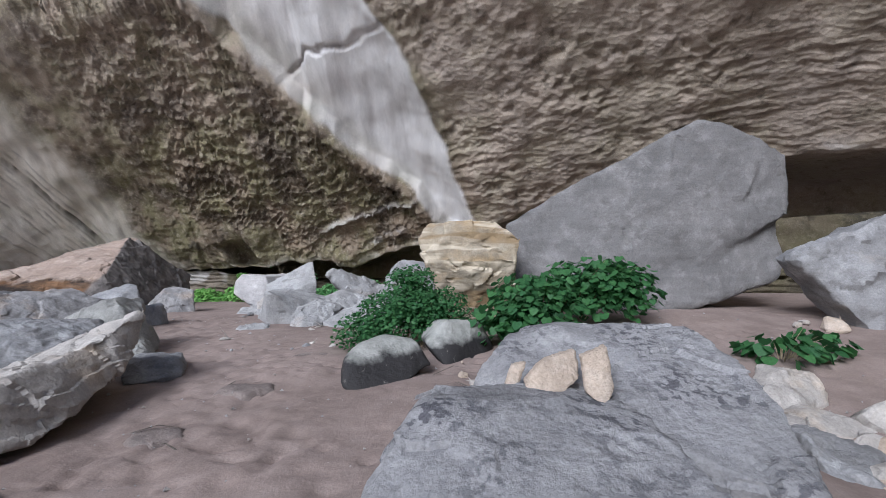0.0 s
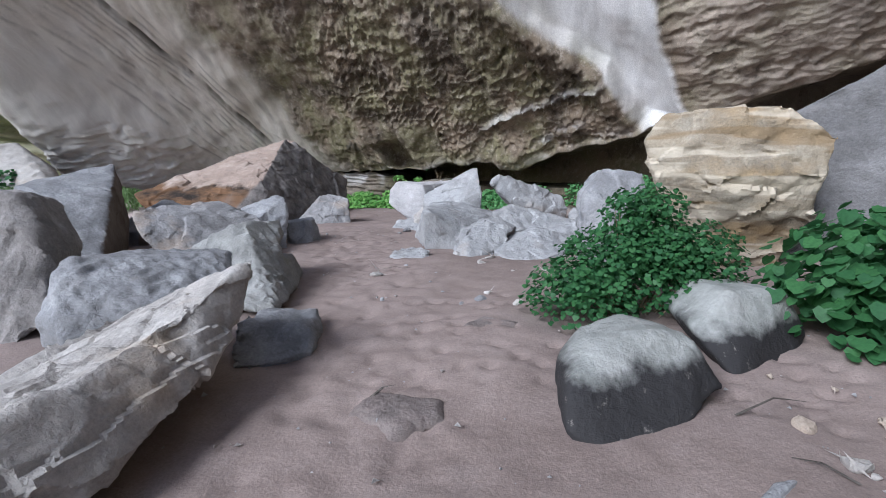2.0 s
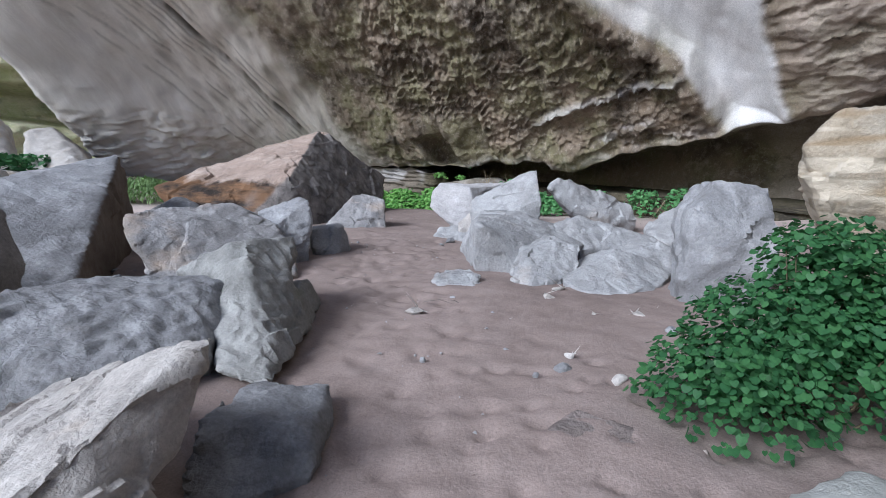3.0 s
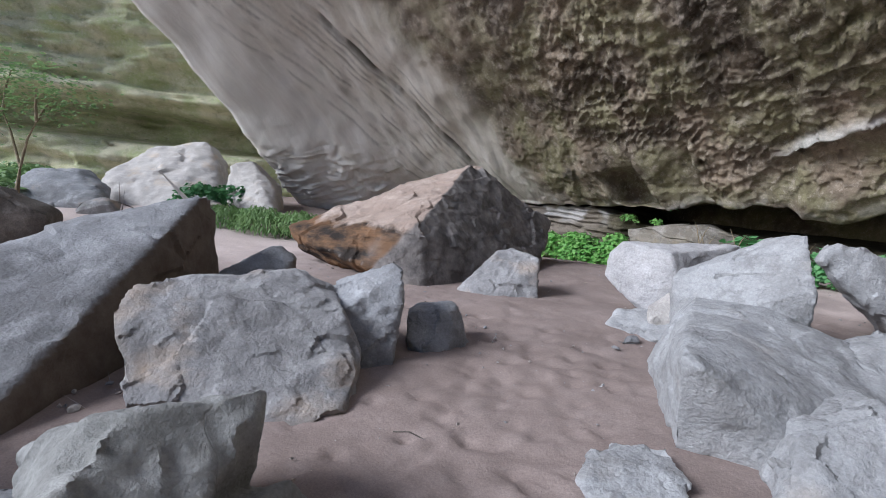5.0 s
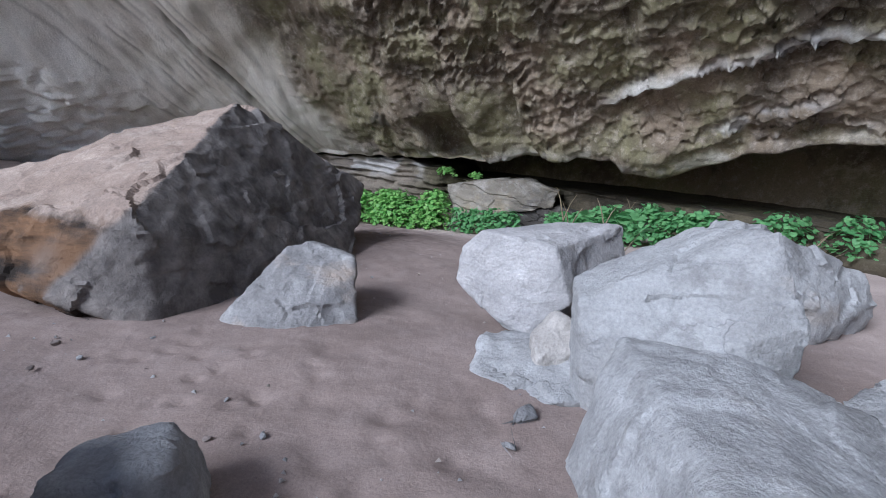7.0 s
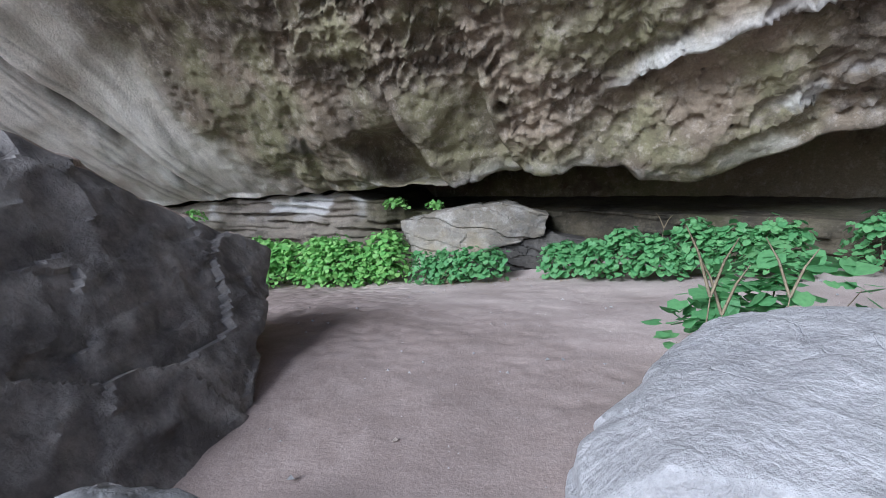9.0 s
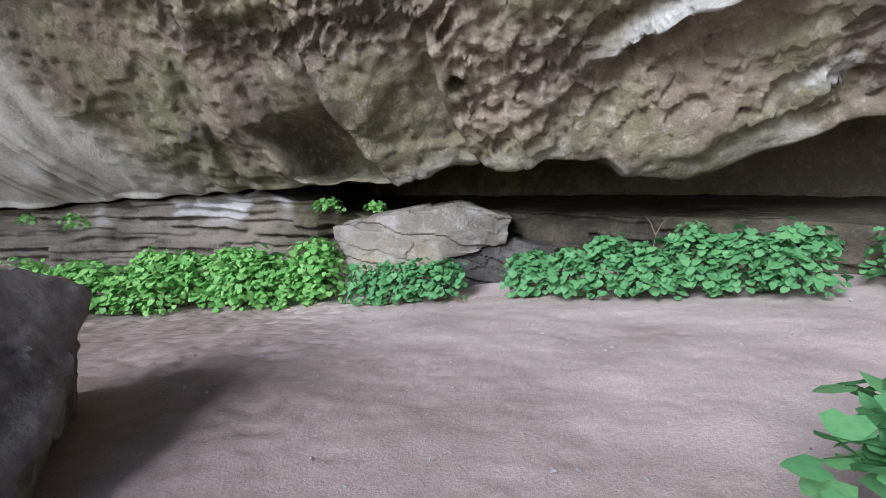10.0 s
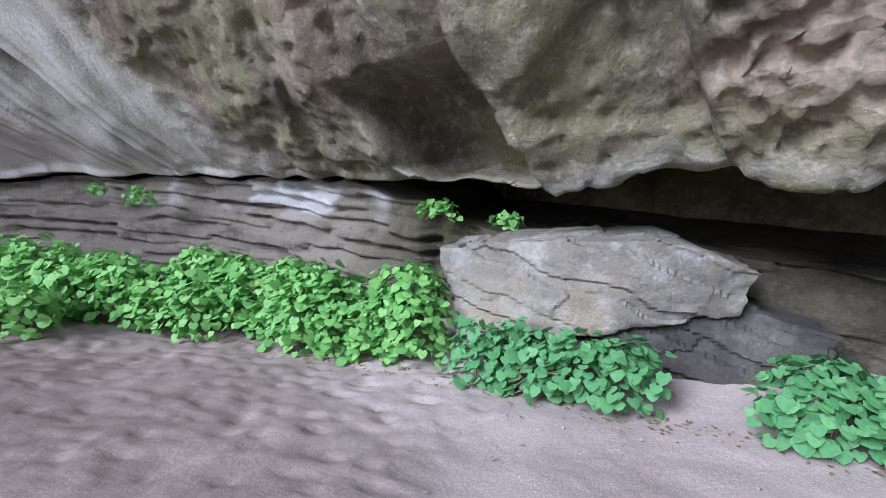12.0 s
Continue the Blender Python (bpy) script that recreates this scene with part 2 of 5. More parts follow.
def cliff_material(name, brown, dark, pale, green, turn=0.52):
    """Cave sandstone. 'pale' marks water-bleached and lightened rock, 'sheet' the smooth streaked sheet, 'light' a lift
    in tone.
    """
    m, nt, b, pos = material(name)
    at = nt.nodes.new("ShaderNodeAttribute")
    at.attribute_name = "pale"
    sheet = nt.nodes.new("ShaderNodeAttribute")
    sheet.attribute_name = "sheet"
    c = mixed(nt, ranged(nt, noise_of(nt, pos, 0.6, 6, 0.6), 0.41, 0.58), dark, brown)
    c = mixed(nt, ranged(nt, noise_of(nt, pos, 0.8, 5, 0.6), 0.45, 0.59), c, green)
    c = mixed(nt, ranged(nt, noise_of(nt, pos, 3.2, 6, 0.7), 0.52, 0.75, 0, 0.8), c, pale)
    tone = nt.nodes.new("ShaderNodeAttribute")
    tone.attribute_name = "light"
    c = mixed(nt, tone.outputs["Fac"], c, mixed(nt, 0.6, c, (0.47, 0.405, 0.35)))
    flecks = noise_of(nt, pos, 8.0, 9, 0.7)
    c = mixed(nt, ranged(nt, flecks, 0.54, 0.68, 0, 0.65), c, pale)
    c = mixed(nt, ranged(nt, noise_of(nt, pos, 2.2, 8, 0.7), 0.54, 0.66, 0, 0.55), c, tuple(0.55 * v for v in dark))
    run = noise_of(nt, pos, 1.0, 5, 0.6, (3.2, 0.5, 0.22), (0, turn, 0))
    streak = mixed(nt, ranged(nt, run, 0.32, 0.68), (0.64, 0.58, 0.50), (0.86, 0.82, 0.75))
    c = mixed(nt, sheet.outputs["Fac"], c, mixed(nt, 0.9, c, streak))
    wash = noise_of(nt, pos, 1.0, 5, 0.6, (2.6, 0.8, 0.35), (0, turn, 0))
    c = mixed(nt, at.outputs["Fac"], c, mixed(nt, ranged(nt, wash, 0.35, 0.65), (0.60, 0.60, 0.60), (0.80, 0.80, 0.80)))
    mark = nt.nodes.new("ShaderNodeAttribute")
    mark.attribute_name = "stain"
    c = mixed(nt, mark.outputs["Fac"], c, (0.10, 0.09, 0.075))
    fine = noise_of(nt, pos, 30, 6, 0.75)
    c = mixed(nt, 1.0, c, mixed(nt, ranged(nt, fine, 0.25, 0.75), (0.7, 0.7, 0.7), (1.25, 1.25, 1.25)), "MULTIPLY")
    nt.links.new(c, b.inputs["Base Color"])
    comb = nt.nodes.new("ShaderNodeAttribute")
    comb.attribute_name = "honey"
    cells = nt.nodes.new("ShaderNodeTexVoronoi")
    cells.feature, cells.inputs["Scale"].default_value = "F1", 7.0
    warp = nt.nodes.new("ShaderNodeMapping")
    warp.inputs["Scale"].default_value = (0.8, 1.0, 1.3)
    nt.links.new(pos, warp.inputs[0])
    nt.links.new(warp.outputs[0], cells.inputs["Vector"])
    rough_h = mixed(nt, 0.35, noise_of(nt, pos, 22, 6, 0.7), noise_of(nt, pos, 5.0, 7, 0.65))
    pits = mixed(nt, 0.6, rough_h, cells.outputs["Distance"])
    relief = mixed(nt, comb.outputs["Fac"], rough_h, pits)
    calm = nt.nodes.new("ShaderNodeMath")
    calm.operation = "MULTIPLY"
    calm.inputs[1].default_value = 0.75
    nt.links.new(at.outputs["Fac"], calm.inputs[0])
    bumped(nt, b, mixed(nt, calm.outputs[0], relief, (0.5, 0.5, 0.5)), 0.85, 0.07)
    return m


CLIFF = cliff_material("cave wall sandstone", (0.245, 0.197, 0.142), (0.118, 0.098, 0.073), (0.43, 0.375, 0.315), (0.21, 0.192, 0.112))
# ledge browns darkened to imitate shade beneath the overhang
LEDGE = cliff_material("thin-bedded brown ledge rock with overhang shade", (0.10, 0.084, 0.056), (0.045, 0.04, 0.03), (0.17, 0.146, 0.11), (0.085, 0.078, 0.043))
FAR_CLIFF = cliff_material("yellow-green mossy cliff", (0.66, 0.63, 0.43), (0.44, 0.44, 0.26), (0.74, 0.70, 0.55), (0.48, 0.52, 0.27))


def sand_material():
    m, nt, b, pos = material("pinkish brown sand", 1.0)
    c = mixed(nt, ranged(nt, noise_of(nt, pos, 0.5, 5, 0.6), 0.35, 0.65), (0.215, 0.168, 0.148), (0.30, 0.24, 0.216))
    c = mixed(nt, ranged(nt, noise_of(nt, pos, 3.0, 6, 0.7), 0.45, 0.75, 0, 0.6), c, (0.37, 0.305, 0.277))
    # paler sand colour stands in for light on those stretches
    dry_lit = nt.nodes.new("ShaderNodeAttribute")
    dry_lit.attribute_name = "dry_lit"
    c = mixed(nt, dry_lit.outputs["Fac"], c, (0.55, 0.465, 0.43))
    c = mixed(nt, ranged(nt, noise_of(nt, pos, 45, 3, 0.7), 0.66, 0.72, 0, 0.7), c, (0.16, 0.12, 0.10))
    fine = noise_of(nt, pos, 70, 4, 0.8)
    c = mixed(nt, 1.0, c, mixed(nt, ranged(nt, fine, 0.25, 0.75), (0.75, 0.75, 0.75), (1.2, 1.2, 1.2)), "MULTIPLY")
    nt.links.new(c, b.inputs["Base Color"])
    bumped(nt, b, mixed(nt, 0.25, noise_of(nt, pos, 9, 6, 0.75), noise_of(nt, pos, 60, 5, 0.7)), 0.5, 0.035)
    return m


SAND = sand_material()


def leaf_material(name, a, b2, rough=0.5):
    m, nt, b, pos = material(name, rough)
    isl = nt.nodes.new("ShaderNodeNewGeometry").outputs["Random Per Island"]
    own = nt.nodes.new("ShaderNodeObjectInfo").outputs["Random"]
    c = mixed(nt, isl, a, b2)
    c = mixed(nt, ranged(nt, own, 0, 1, 0, 0.4), c, b2)
    c = mixed(nt, ranged(nt, noise_of(nt, pos, 40, 3), 0.4, 0.7, 0, 0.4), c, tuple(v * 0.6 for v in a))
    nt.links.new(c, b.inputs["Base Color"])
    b.inputs["Transmission Weight"].default_value = 0.0
    b.inputs["Subsurface Weight"].default_value = 0.0
    tr = nt.nodes.new("ShaderNodeBsdfTranslucent")
    nt.links.new(c, tr.inputs[0])
    mx = nt.nodes.new("ShaderNodeMixShader")
    mx.inputs[0].default_value = 0.4
    nt.links.new(b.outputs[0], mx.inputs[1])
    nt.links.new(tr.outputs[0], mx.inputs[2])
    nt.links.new(mx.outputs[0], nt.nodes["Material Output"].inputs[0])
    return m


VINE = leaf_material("bright vine leaf", (0.17, 0.43, 0.11), (0.36, 0.62, 0.19))
VINE_COOL = leaf_material("cool green vine leaf", (0.12, 0.33, 0.13), (0.22, 0.46, 0.185))
BUSH = leaf_material("dark bush leaf", (0.035, 0.12, 0.05), (0.08, 0.22, 0.075))
GRASSY = leaf_material("grey-green grass", (0.15, 0.26, 0.09), (0.26, 0.39, 0.16))
STEM = rock("dry stem", (0.30, 0.25, 0.16), (0.2, 0.16, 0.1), (0.4, 0.34, 0.24))
BURIED = rock("sand-dusted stone", (0.245, 0.205, 0.19), (0.18, 0.15, 0.135), (0.31, 0.265, 0.245), None, 0.6, 0.3)
DRY = leaf_material("dry leaf litter", (0.20, 0.12, 0.06), (0.34, 0.24, 0.14), 0.9)


# ---- building ----
def mesh_of(name, verts, faces, mat, smooth=True):
    me = bpy.data.meshes.new(name)
    me.from_pydata([tuple(v) for v in verts], [], faces)
    me.materials.append(mat)
    if smooth:
        me.polygons.foreach_set("use_smooth", np.ones(len(me.polygons), bool))
    me.update()
    return me


def grid_faces(nu, nv, flip=False):
    a = (np.arange(nu - 1)[:, None] * nv + np.arange(nv - 1)[None, :]).ravel()
    q = np.stack([a, a + nv, a + nv + 1, a + 1], 1)
    return (q[:, ::-1] if flip else q).tolist()


def float_layer(me, name, values):
    me.attributes.new(name, "FLOAT", "POINT").data.foreach_set("value", values.astype(np.float32))


def part(name, me, parent, label=""):
    ob = new(name, me)
    ob.parent = parent
    return tagged(ob, label)


def ground_z(x, y):
    """Height of the sand: level along the path, rising to the right and to the far left."""
    z = 0.25 + 0.07 * step(3, 6, y)
    z = z + 0.38 * step(-0.6, 2.2, x) * step(5.0, 8.5, y)
    z = z + 0.30 * step(-13, -22, x)
    z = z - 0.75 * step(14.5, 19.7, y) * np.interp(x, [-9, -6, -2.5, 0], [1.0, 0.7, 0.25, 0.0]) * step(-20, -16, x)
    z = z - 0.22 * step(1.6, 3.2, x) * step(6.0, 4.4, y)
    return z - 0.06 * step(-4.5, -9, x) * step(9, 6, y)


def boulder(name, hulls, mat, label, category="boulder", group="", cell=0.045, rough=1.0, soften=2, salt=0, strata=0.0, sink=True, facet=0.55, flute=0.0):
    """A broken block: the union of a few convex hulls, worn at the edges and chipped."""
    verts, faces = [], []
    for hull in hulls:
        pts = [Vector(p) for p in hull]
        if sink:
            cx, cy = sum(p.x for p in pts) / len(pts), sum(p.y for p in pts) / len(pts)
            floor_z = float(ground_z(np.array(cx), np.array(cy)))
            low = min(p.z for p in pts)
            top = max(p.z for p in pts)
            pts += [Vector((cx + (p.x - cx) * 0.94, cy + (p.y - cy) * 0.94, min(floor_z, low) - 0.12)) for p in pts if p.z < low + 0.4 * (top - low)]
        bm = bmesh.new()
        vs = [bm.verts.new(p) for p in pts]
        got = bmesh.ops.convex_hull(bm, input=vs)
        bmesh.ops.delete(bm, geom=[v for v in got["geom_interior"] if isinstance(v, bmesh.types.BMVert)], context="VERTS")
        bmesh.ops.recalc_face_normals(bm, faces=bm.faces)
        bm.verts.index_update()
        off = len(verts)
        verts += [tuple(v.co) for v in bm.verts]
        faces += [[off + v.index for v in f.verts] for f in bm.faces]
        bm.free()
    rough_me = mesh_of(name, verts, faces, mat)
    ob = new(name, rough_me)
    mod = ob.modifiers.new("remesh", "REMESH")
    mod.mode, mod.voxel_size = "VOXEL", cell
    me = bpy.data.meshes.new_from_object(ob.evaluated_get(bpy.context.evaluated_depsgraph_get()))
    ob.modifiers.clear()
    n = len(me.vertices)
    p = np.empty(n * 3)
    me.vertices.foreach_get("co", p)
    p = p.reshape(-1, 3)
    e = np.empty(len(me.edges) * 2, np.int64)
    me.edges.foreach_get("vertices", e)
    e = e.reshape(-1, 2)
    deg = np.maximum(np.bincount(e.ravel(), minlength=n), 1)[:, None]
    for _ in range(soften):
        acc = np.zeros_like(p)
        for k in range(3):
            acc[:, k] = np.bincount(e[:, 0], p[e[:, 1], k], n) + np.bincount(e[:, 1], p[e[:, 0], k], n)
        p = 0.4 * p + 0.6 * acc / deg
    me.vertices.foreach_set("co", p.ravel())
    me.update()
    nor = np.empty(n * 3)
    me.vertex_normals.foreach_get("vector", nor)
    nor = nor.reshape(-1, 3)
    size = (p.max(0) - p.min(0)).max()
    q = p + salt * 3.7
    amp = rough * min(size, 2.2) * 0.05
    d = amp * fbm(q / (0.4 * size), 3, salt) * 0.5
    big, _ = chips(q * np.array([1, 1, 1.3]) / (0.34 * min(size, 2.5)) + 0.12 * fbm(q / 0.5, 2, salt)[:, None], salt)
    d += amp * facet * big
    d -= amp * 0.35 * np.abs(fbm(q / (0.16 * min(size, 2.5)), 3, salt + 7))
    d += amp * 0.4 * facet * chips(q * np.array([1, 1, 1.5]) / (0.13 * min(size, 2.5)), salt + 9)[0]
    d += 0.006 * rough * fbm(q / 0.12, 3, salt + 3)
    if flute:
        d -= flute * np.abs(fbm(q / np.array([0.085, 0.085, 0.8]) + 0.3 * fbm(q / 0.6, 1, salt)[:, None], 1, salt + 11)) - 0.4 * flute
    if strata:
        lay = q[:, 2] * 1.0 + 0.25 * q[:, 0] + 0.1 * fbm(q / 0.6, 2, salt)
        k = np.floor(lay / 0.11).astype(np.int64)
        d += strata * (hashed(k, k * 0, k * 0, salt) - 0.5)
    p = p + nor * d[:, None]
    me.vertices.foreach_set("co", p.ravel())
    me.materials.clear()
    me.materials.append(mat)
    # paint shade on faces that turn right, away from the sun
    if mat in (PINK_SHADED, GREY_SHADED):
        side = nor[:, 0] - 0.25 * nor[:, 1] if mat is PINK_SHADED else 0.8 * nor[:, 0] + 0.3 * nor[:, 1] - 0.35 * nor[:, 2]
        float_layer(me, "side_shade", step(0.35, 0.6, side + 0.08 * fbm(p / 0.4, 3, 5)))
    me.polygons.foreach_set("use_smooth", np.ones(len(me.polygons), bool))
    if facet > 0.3:
        me.set_sharp_from_angle(angle=radians(32))
    me.update()
    ob.data = me
    bpy.data.meshes.remove(rough_me)
    me.name = name
    return tagged(ob, label, category, group)


# ---- ground ----
def stretched(lo, hi, fine, far_lo, far_hi):
    core = np.arange(lo, hi, fine)
    outs = np.array([0.2, 0.5, 1.0, 2, 4, 8, 15, 30, 60, 120, 220, 400])
    return np.concatenate([lo - outs[::-1][: far_lo], core, hi + outs[: far_hi]])


gx, gy = stretched(-13, 5.5, 0.045, 12, 12), stretched(1.2, 20.5, 0.045, 12, 12)
X, Y = [a.ravel() for a in np.meshgrid(gx, gy, indexing="ij")]
P = np.stack([X, Y, X * 0], 1)
Z = ground_z(X, Y) + 0.035 * fbm(P / 1.4, 3, 5) + 0.012 * fbm(P / 0.35, 3, 6)
# loose dry sand, paled as if lit under the overhang and, far left, to bounce light; the trodden path stays darker
dry_lit = 0.75 * step(15.0, 17.2, Y + 0.75 * (X + 6.0) + 0.8 * fbm(P / 1.8, 3, 61)) * step(12.0, 14.5, Y) + 0.95 * step(-8.5, -12.0, X) * step(15, 12, Y)
dented = 1 - 0.85 * np.clip(dry_lit, 0, 1)
f1, f2, cell = worley2(X / 0.30, Y / 0.34, 3)
Z -= dented * 0.008 * (cell > 0.55) * np.clip(1 - f1 / 0.42, 0, 1) ** 0.8 * step(-0.3, 0.4, fbm(P / 1.7, 2, 33))
f1, f2, cell = worley2(X / 0.17 + 0.3 * vnoise(P / 0.1, 31), Y / 0.15, 4)
Z -= dented * (1 - 0.6 * step(12.5, 14.0, Y)) * 0.05 * (cell > 0.7) * np.clip(1 - f1 / 0.38, 0, 1) ** 0.6 * step(-0.15, 0.35, fbm(P / 2.0, 2, 32))
f1, f2, cell = worley2(X / 0.09, Y / 0.09, 8)
Z += 0.012 * (cell > 0.86) * np.clip(1 - f1 / 0.5, 0, 1)
churn = step(-6.2, -7.4, X + 0.3 * (Y - 16.0) + 0.5 * fbm(P / 0.8, 2, 64)) * step(14.0, 15.2, Y) * step(-14, -12, X)
f1, f2, cell = worley2(X / 0.24 + 0.4 * vnoise(P / 0.2, 34), Y / 0.16, 5)
Z += churn * (0.012 * fbm(P / 0.14, 3, 63) - 0.03 * (cell > 0.5) * np.clip(1 - f1 / 0.4, 0, 1) ** 0.6)
path = step(1.1, 0.5, np.abs(X + 0.2 + 0.46 * Y)) * step(12, 10, Y)
f1, f2, cell = worley2(X / 0.2 + 0.5 * vnoise(P / 0.3, 35), Y / 0.26, 6)
Z += path * (0.016 * fbm(P / 0.17, 3, 65) - 0.035 * (cell > 0.45) * np.clip(1 - f1 / 0.42, 0, 1) ** 0.7)
Z += 0.08 * fbm(P / 9.0, 3, 9) * step(12, 30, np.hypot(X + 5, Y - 8))
ground_me = mesh_of("ground", np.stack([X, Y, Z], 1), grid_faces(len(gx), len(gy)), SAND)
float_layer(ground_me, "dry_lit", np.clip(dry_lit * (0.8 + 0.3 * fbm(P / 0.7, 3, 62)), 0, 1))
tagged(new("ground", ground_me), "pinkish brown trodden sand with footprints and small dents", "ground", kind="structure")

# ---- cave wall ----
LIP_X = np.array([-30, -22, -20, -17, -14, -12, -10, -5.6, -3, -1, 1, 6, 12, 24.0])
LIP_Y = np.array([16, 16.9, 18.0, 20.0, 21.0, 21.1, 20.7, 19.3, 18.4, 17.2, 15.6, 13.6, 12, 7.0])
DENSE = np.linspace(-30, 24, 541)
KERN = np.hanning(21) / np.hanning(21).sum()
LIP_DENSE = np.convolve(np.pad(np.interp(DENSE, LIP_X, LIP_Y), 10, mode="edge"), KERN, "valid")


def lip_y(x):
    return np.interp(x, DENSE, LIP_DENSE)


def lip_z(x):
    z = np.interp(x, [-30, -21, -19, -16, -10, -7.3, -6.6, -5.6, -4.35, -4.1, -3.4, -3.0, -2.2, -1, 1, 5, 8, 24], [0.05, 0.05, 0.5, 1.1, 1.3, 1.42, 1.55, 1.75, 1.72, 1.43, 1.38, 1.55, 1.9, 2.1, 2.6, 3.9, 4.4, 4.6])
    return z + 0.05 * vnoise(np.stack([x / 0.35, x * 0, x * 0], 1), 3)


def band(v, lo, hi, soft):
    return step(lo - soft, lo + soft, v) * (1 - step(hi - soft, hi + soft, v))


def cave_wall():
    us = np.concatenate([np.arange(-30, -19, 0.16), np.arange(-19, -16.8, 0.075), np.arange(-16.8, -12.5, 0.04), np.arange(-12.5, -0.5, 0.036), np.arange(-0.5, 7, 0.07), np.arange(7, 24, 0.25)])
    # profile rows: negative run back under the lip, positive climb the overhang
    back = np.array([-5, -4.6, -4.2, -3.8, -3.2, -2.6, -2.0, -1.4, -0.9, -0.5, -0.28, -0.15, -0.07])
    up = np.concatenate([np.arange(0, 2.6, 0.033), np.arange(2.6, 7.2, 0.06), np.arange(7.2, 11, 0.2), np.arange(11, 22, 0.7)])
    U, V = [a.ravel() for a in np.meshgrid(us, np.concatenate([back, up]), indexing="ij")]
    ret = np.clip(-21.2 - U, 0, None)                      # the left corner turns back
    x = np.where(ret > 0, -21.2 - 0.35 * (1 - np.exp(-ret)), U)
    lz, ly = lip_z(x), lip_y(np.maximum(x, -21.4)) + 1.6 * ret
    under = np.clip(-V, 0, None)
    climb = np.clip(V, 0, None)
    lean = np.where(climb < 7.5, 0.95 * climb, 0.95 * 7.5 + 1.6 * (1 - np.exp(-(climb - 7.5) / 2.2)))
    y = ly - lean + np.minimum(under, 2.6) * (1.35 + 1.3 * step(3, 6, x)) * step(-20, -18, x)
    z = lz + climb - np.where(under > 2.6, (under - 2.6) * 0.75, 0.0) + 0.12 * np.sin(np.minimum(under, 2.6) * 1.2)
    z = np.where(under > 4.9, -1.4, z)
    n = np.array([0.0, -0.72, -0.69])
    on = step(0.0, 0.10, V)
    p2 = np.stack([x, y, z], 1)
    # water chute
    cl = np.interp(z, [2.0, 2.9, 3.77, 5.36, 7.7, 8.7, 12], [0.4, -0.2, -0.95, -3.4, -5.9, -7.0, -10.5])
    cr = np.interp(z, [2.0, 2.97, 7.3, 8.1, 12], [1.5, 0.95, -1.2, -2.0, -5.5])
    wob = 0.10 * fbm(p2 / 0.7, 3, 21)
    chute = band(x + wob, cl, cr, 0.07)
    scoop = band(x + 0.25 * vnoise(p2 / 0.8, 22), cl, cr, 0.22)
    across = np.clip((x - cl) / np.maximum(cr - cl, 0.3), 0, 1)
    # regions
    sheet = 1 - step(-13.0, -11.0, x + 0.55 * (z - 2.0) + 0.5 * fbm(p2 / 1.5, 2, 4))
    honey = step(-11.2, -8.6, x + 0.45 * (z - 2.5)) * (1 - sheet) * step(1.9, 3.0, z + 0.05 * x + 0.5 + 0.4 * fbm(p2 / 0.8, 2, 8)) * (1 - chute)
    honey = np.maximum(honey, step(-6.6, -6.0, x) * (1 - chute) * step(1.75, 2.2, z) * step(0.3, -0.5, x))
    honey = honey * (1 - 0.85 * band(x, cl - 0.35, cr + 0.3, 0.35)) * (1 - band(x, -11.0, -6.2, 0.25) * step(3.2, 2.6, z))
    right = step(0.0, 0.6, x - cr)
    d = 0.22 * fbm(p2 / 3.0, 3, 31) + 0.06 * fbm(p2 / 0.7, 3, 32) * (1 - 0.75 * chute) * (1 - 0.5 * sheet)
    # honeycomb pits with thin raised ribs
    wx, wz = x + 0.10 * fbm(p2 / 0.35, 2, 40), z * 1.38 - 0.18 * x + 0.10 * fbm(p2 / 0.35, 2, 41)
    f1, f2, cell = worley2(wx / 0.36, wz / 0.25, 11)
    pit = np.clip((f2 - f1) / 0.22, 0, 1) ** 0.8
    b1, b2, bcell = worley2((x + 0.25 * fbm(p2 / 0.7, 2, 44)) / 0.85, (wz + 0.2 * fbm(p2 / 0.7, 2, 45)) / 0.42, 12)
    d -= honey * (1 - 0.8 * right) * step(2.6, 4.0, z) * 0.11 * np.clip((b2 - b1) / 0.4, 0, 1) * (0.4 + 0.8 * bcell)
    grow = 0.45 + 0.55 * step(-0.3, 0.4, fbm(p2 / 1.1, 2, 43))
    d -= honey * (1 - 0.9 * right) * grow * (0.22 * pit * (0.35 + 0.85 * cell))
    g1, g2, gcell = worley2(wx / 0.13, wz / 0.10, 17)
    d -= honey * 0.03 * np.clip((g2 - g1) / 0.6, 0, 1) * (gcell > 0.3)
    d -= right * 0.12 * (cell > 0.42) * np.clip(1 - f1 / 0.5, 0, 1) ** 0.6 * step(-0.4, 0.3, fbm(p2 / 1.3, 2, 46))
    # bedding ridges
    bed = z * 1.0 + np.where(x > 0, -0.18 * x, 0.06 * x) + 0.25 * fbm(p2 / 2.2, 3, 51)
    saw = (bed / 0.34) % 1.0
    d += (0.075 * honey * (1 - right) * step(3.0, 4.5, z) + 0.02 * right * step(0.0, 0.5, fbm(p2 / 1.6, 2, 52)) + 0.012) * saw ** 3 * (1 - chute) * (1 - sheet)
    # chute is scooped, its left bank overhangs
    d -= scoop * (0.30 * np.sin(np.pi * across) + 0.62 * (1 - across))
    d += 0.18 * np.exp(-((x - cl + 0.35) / 0.4) ** 2) * step(2.6, 3.4, z)
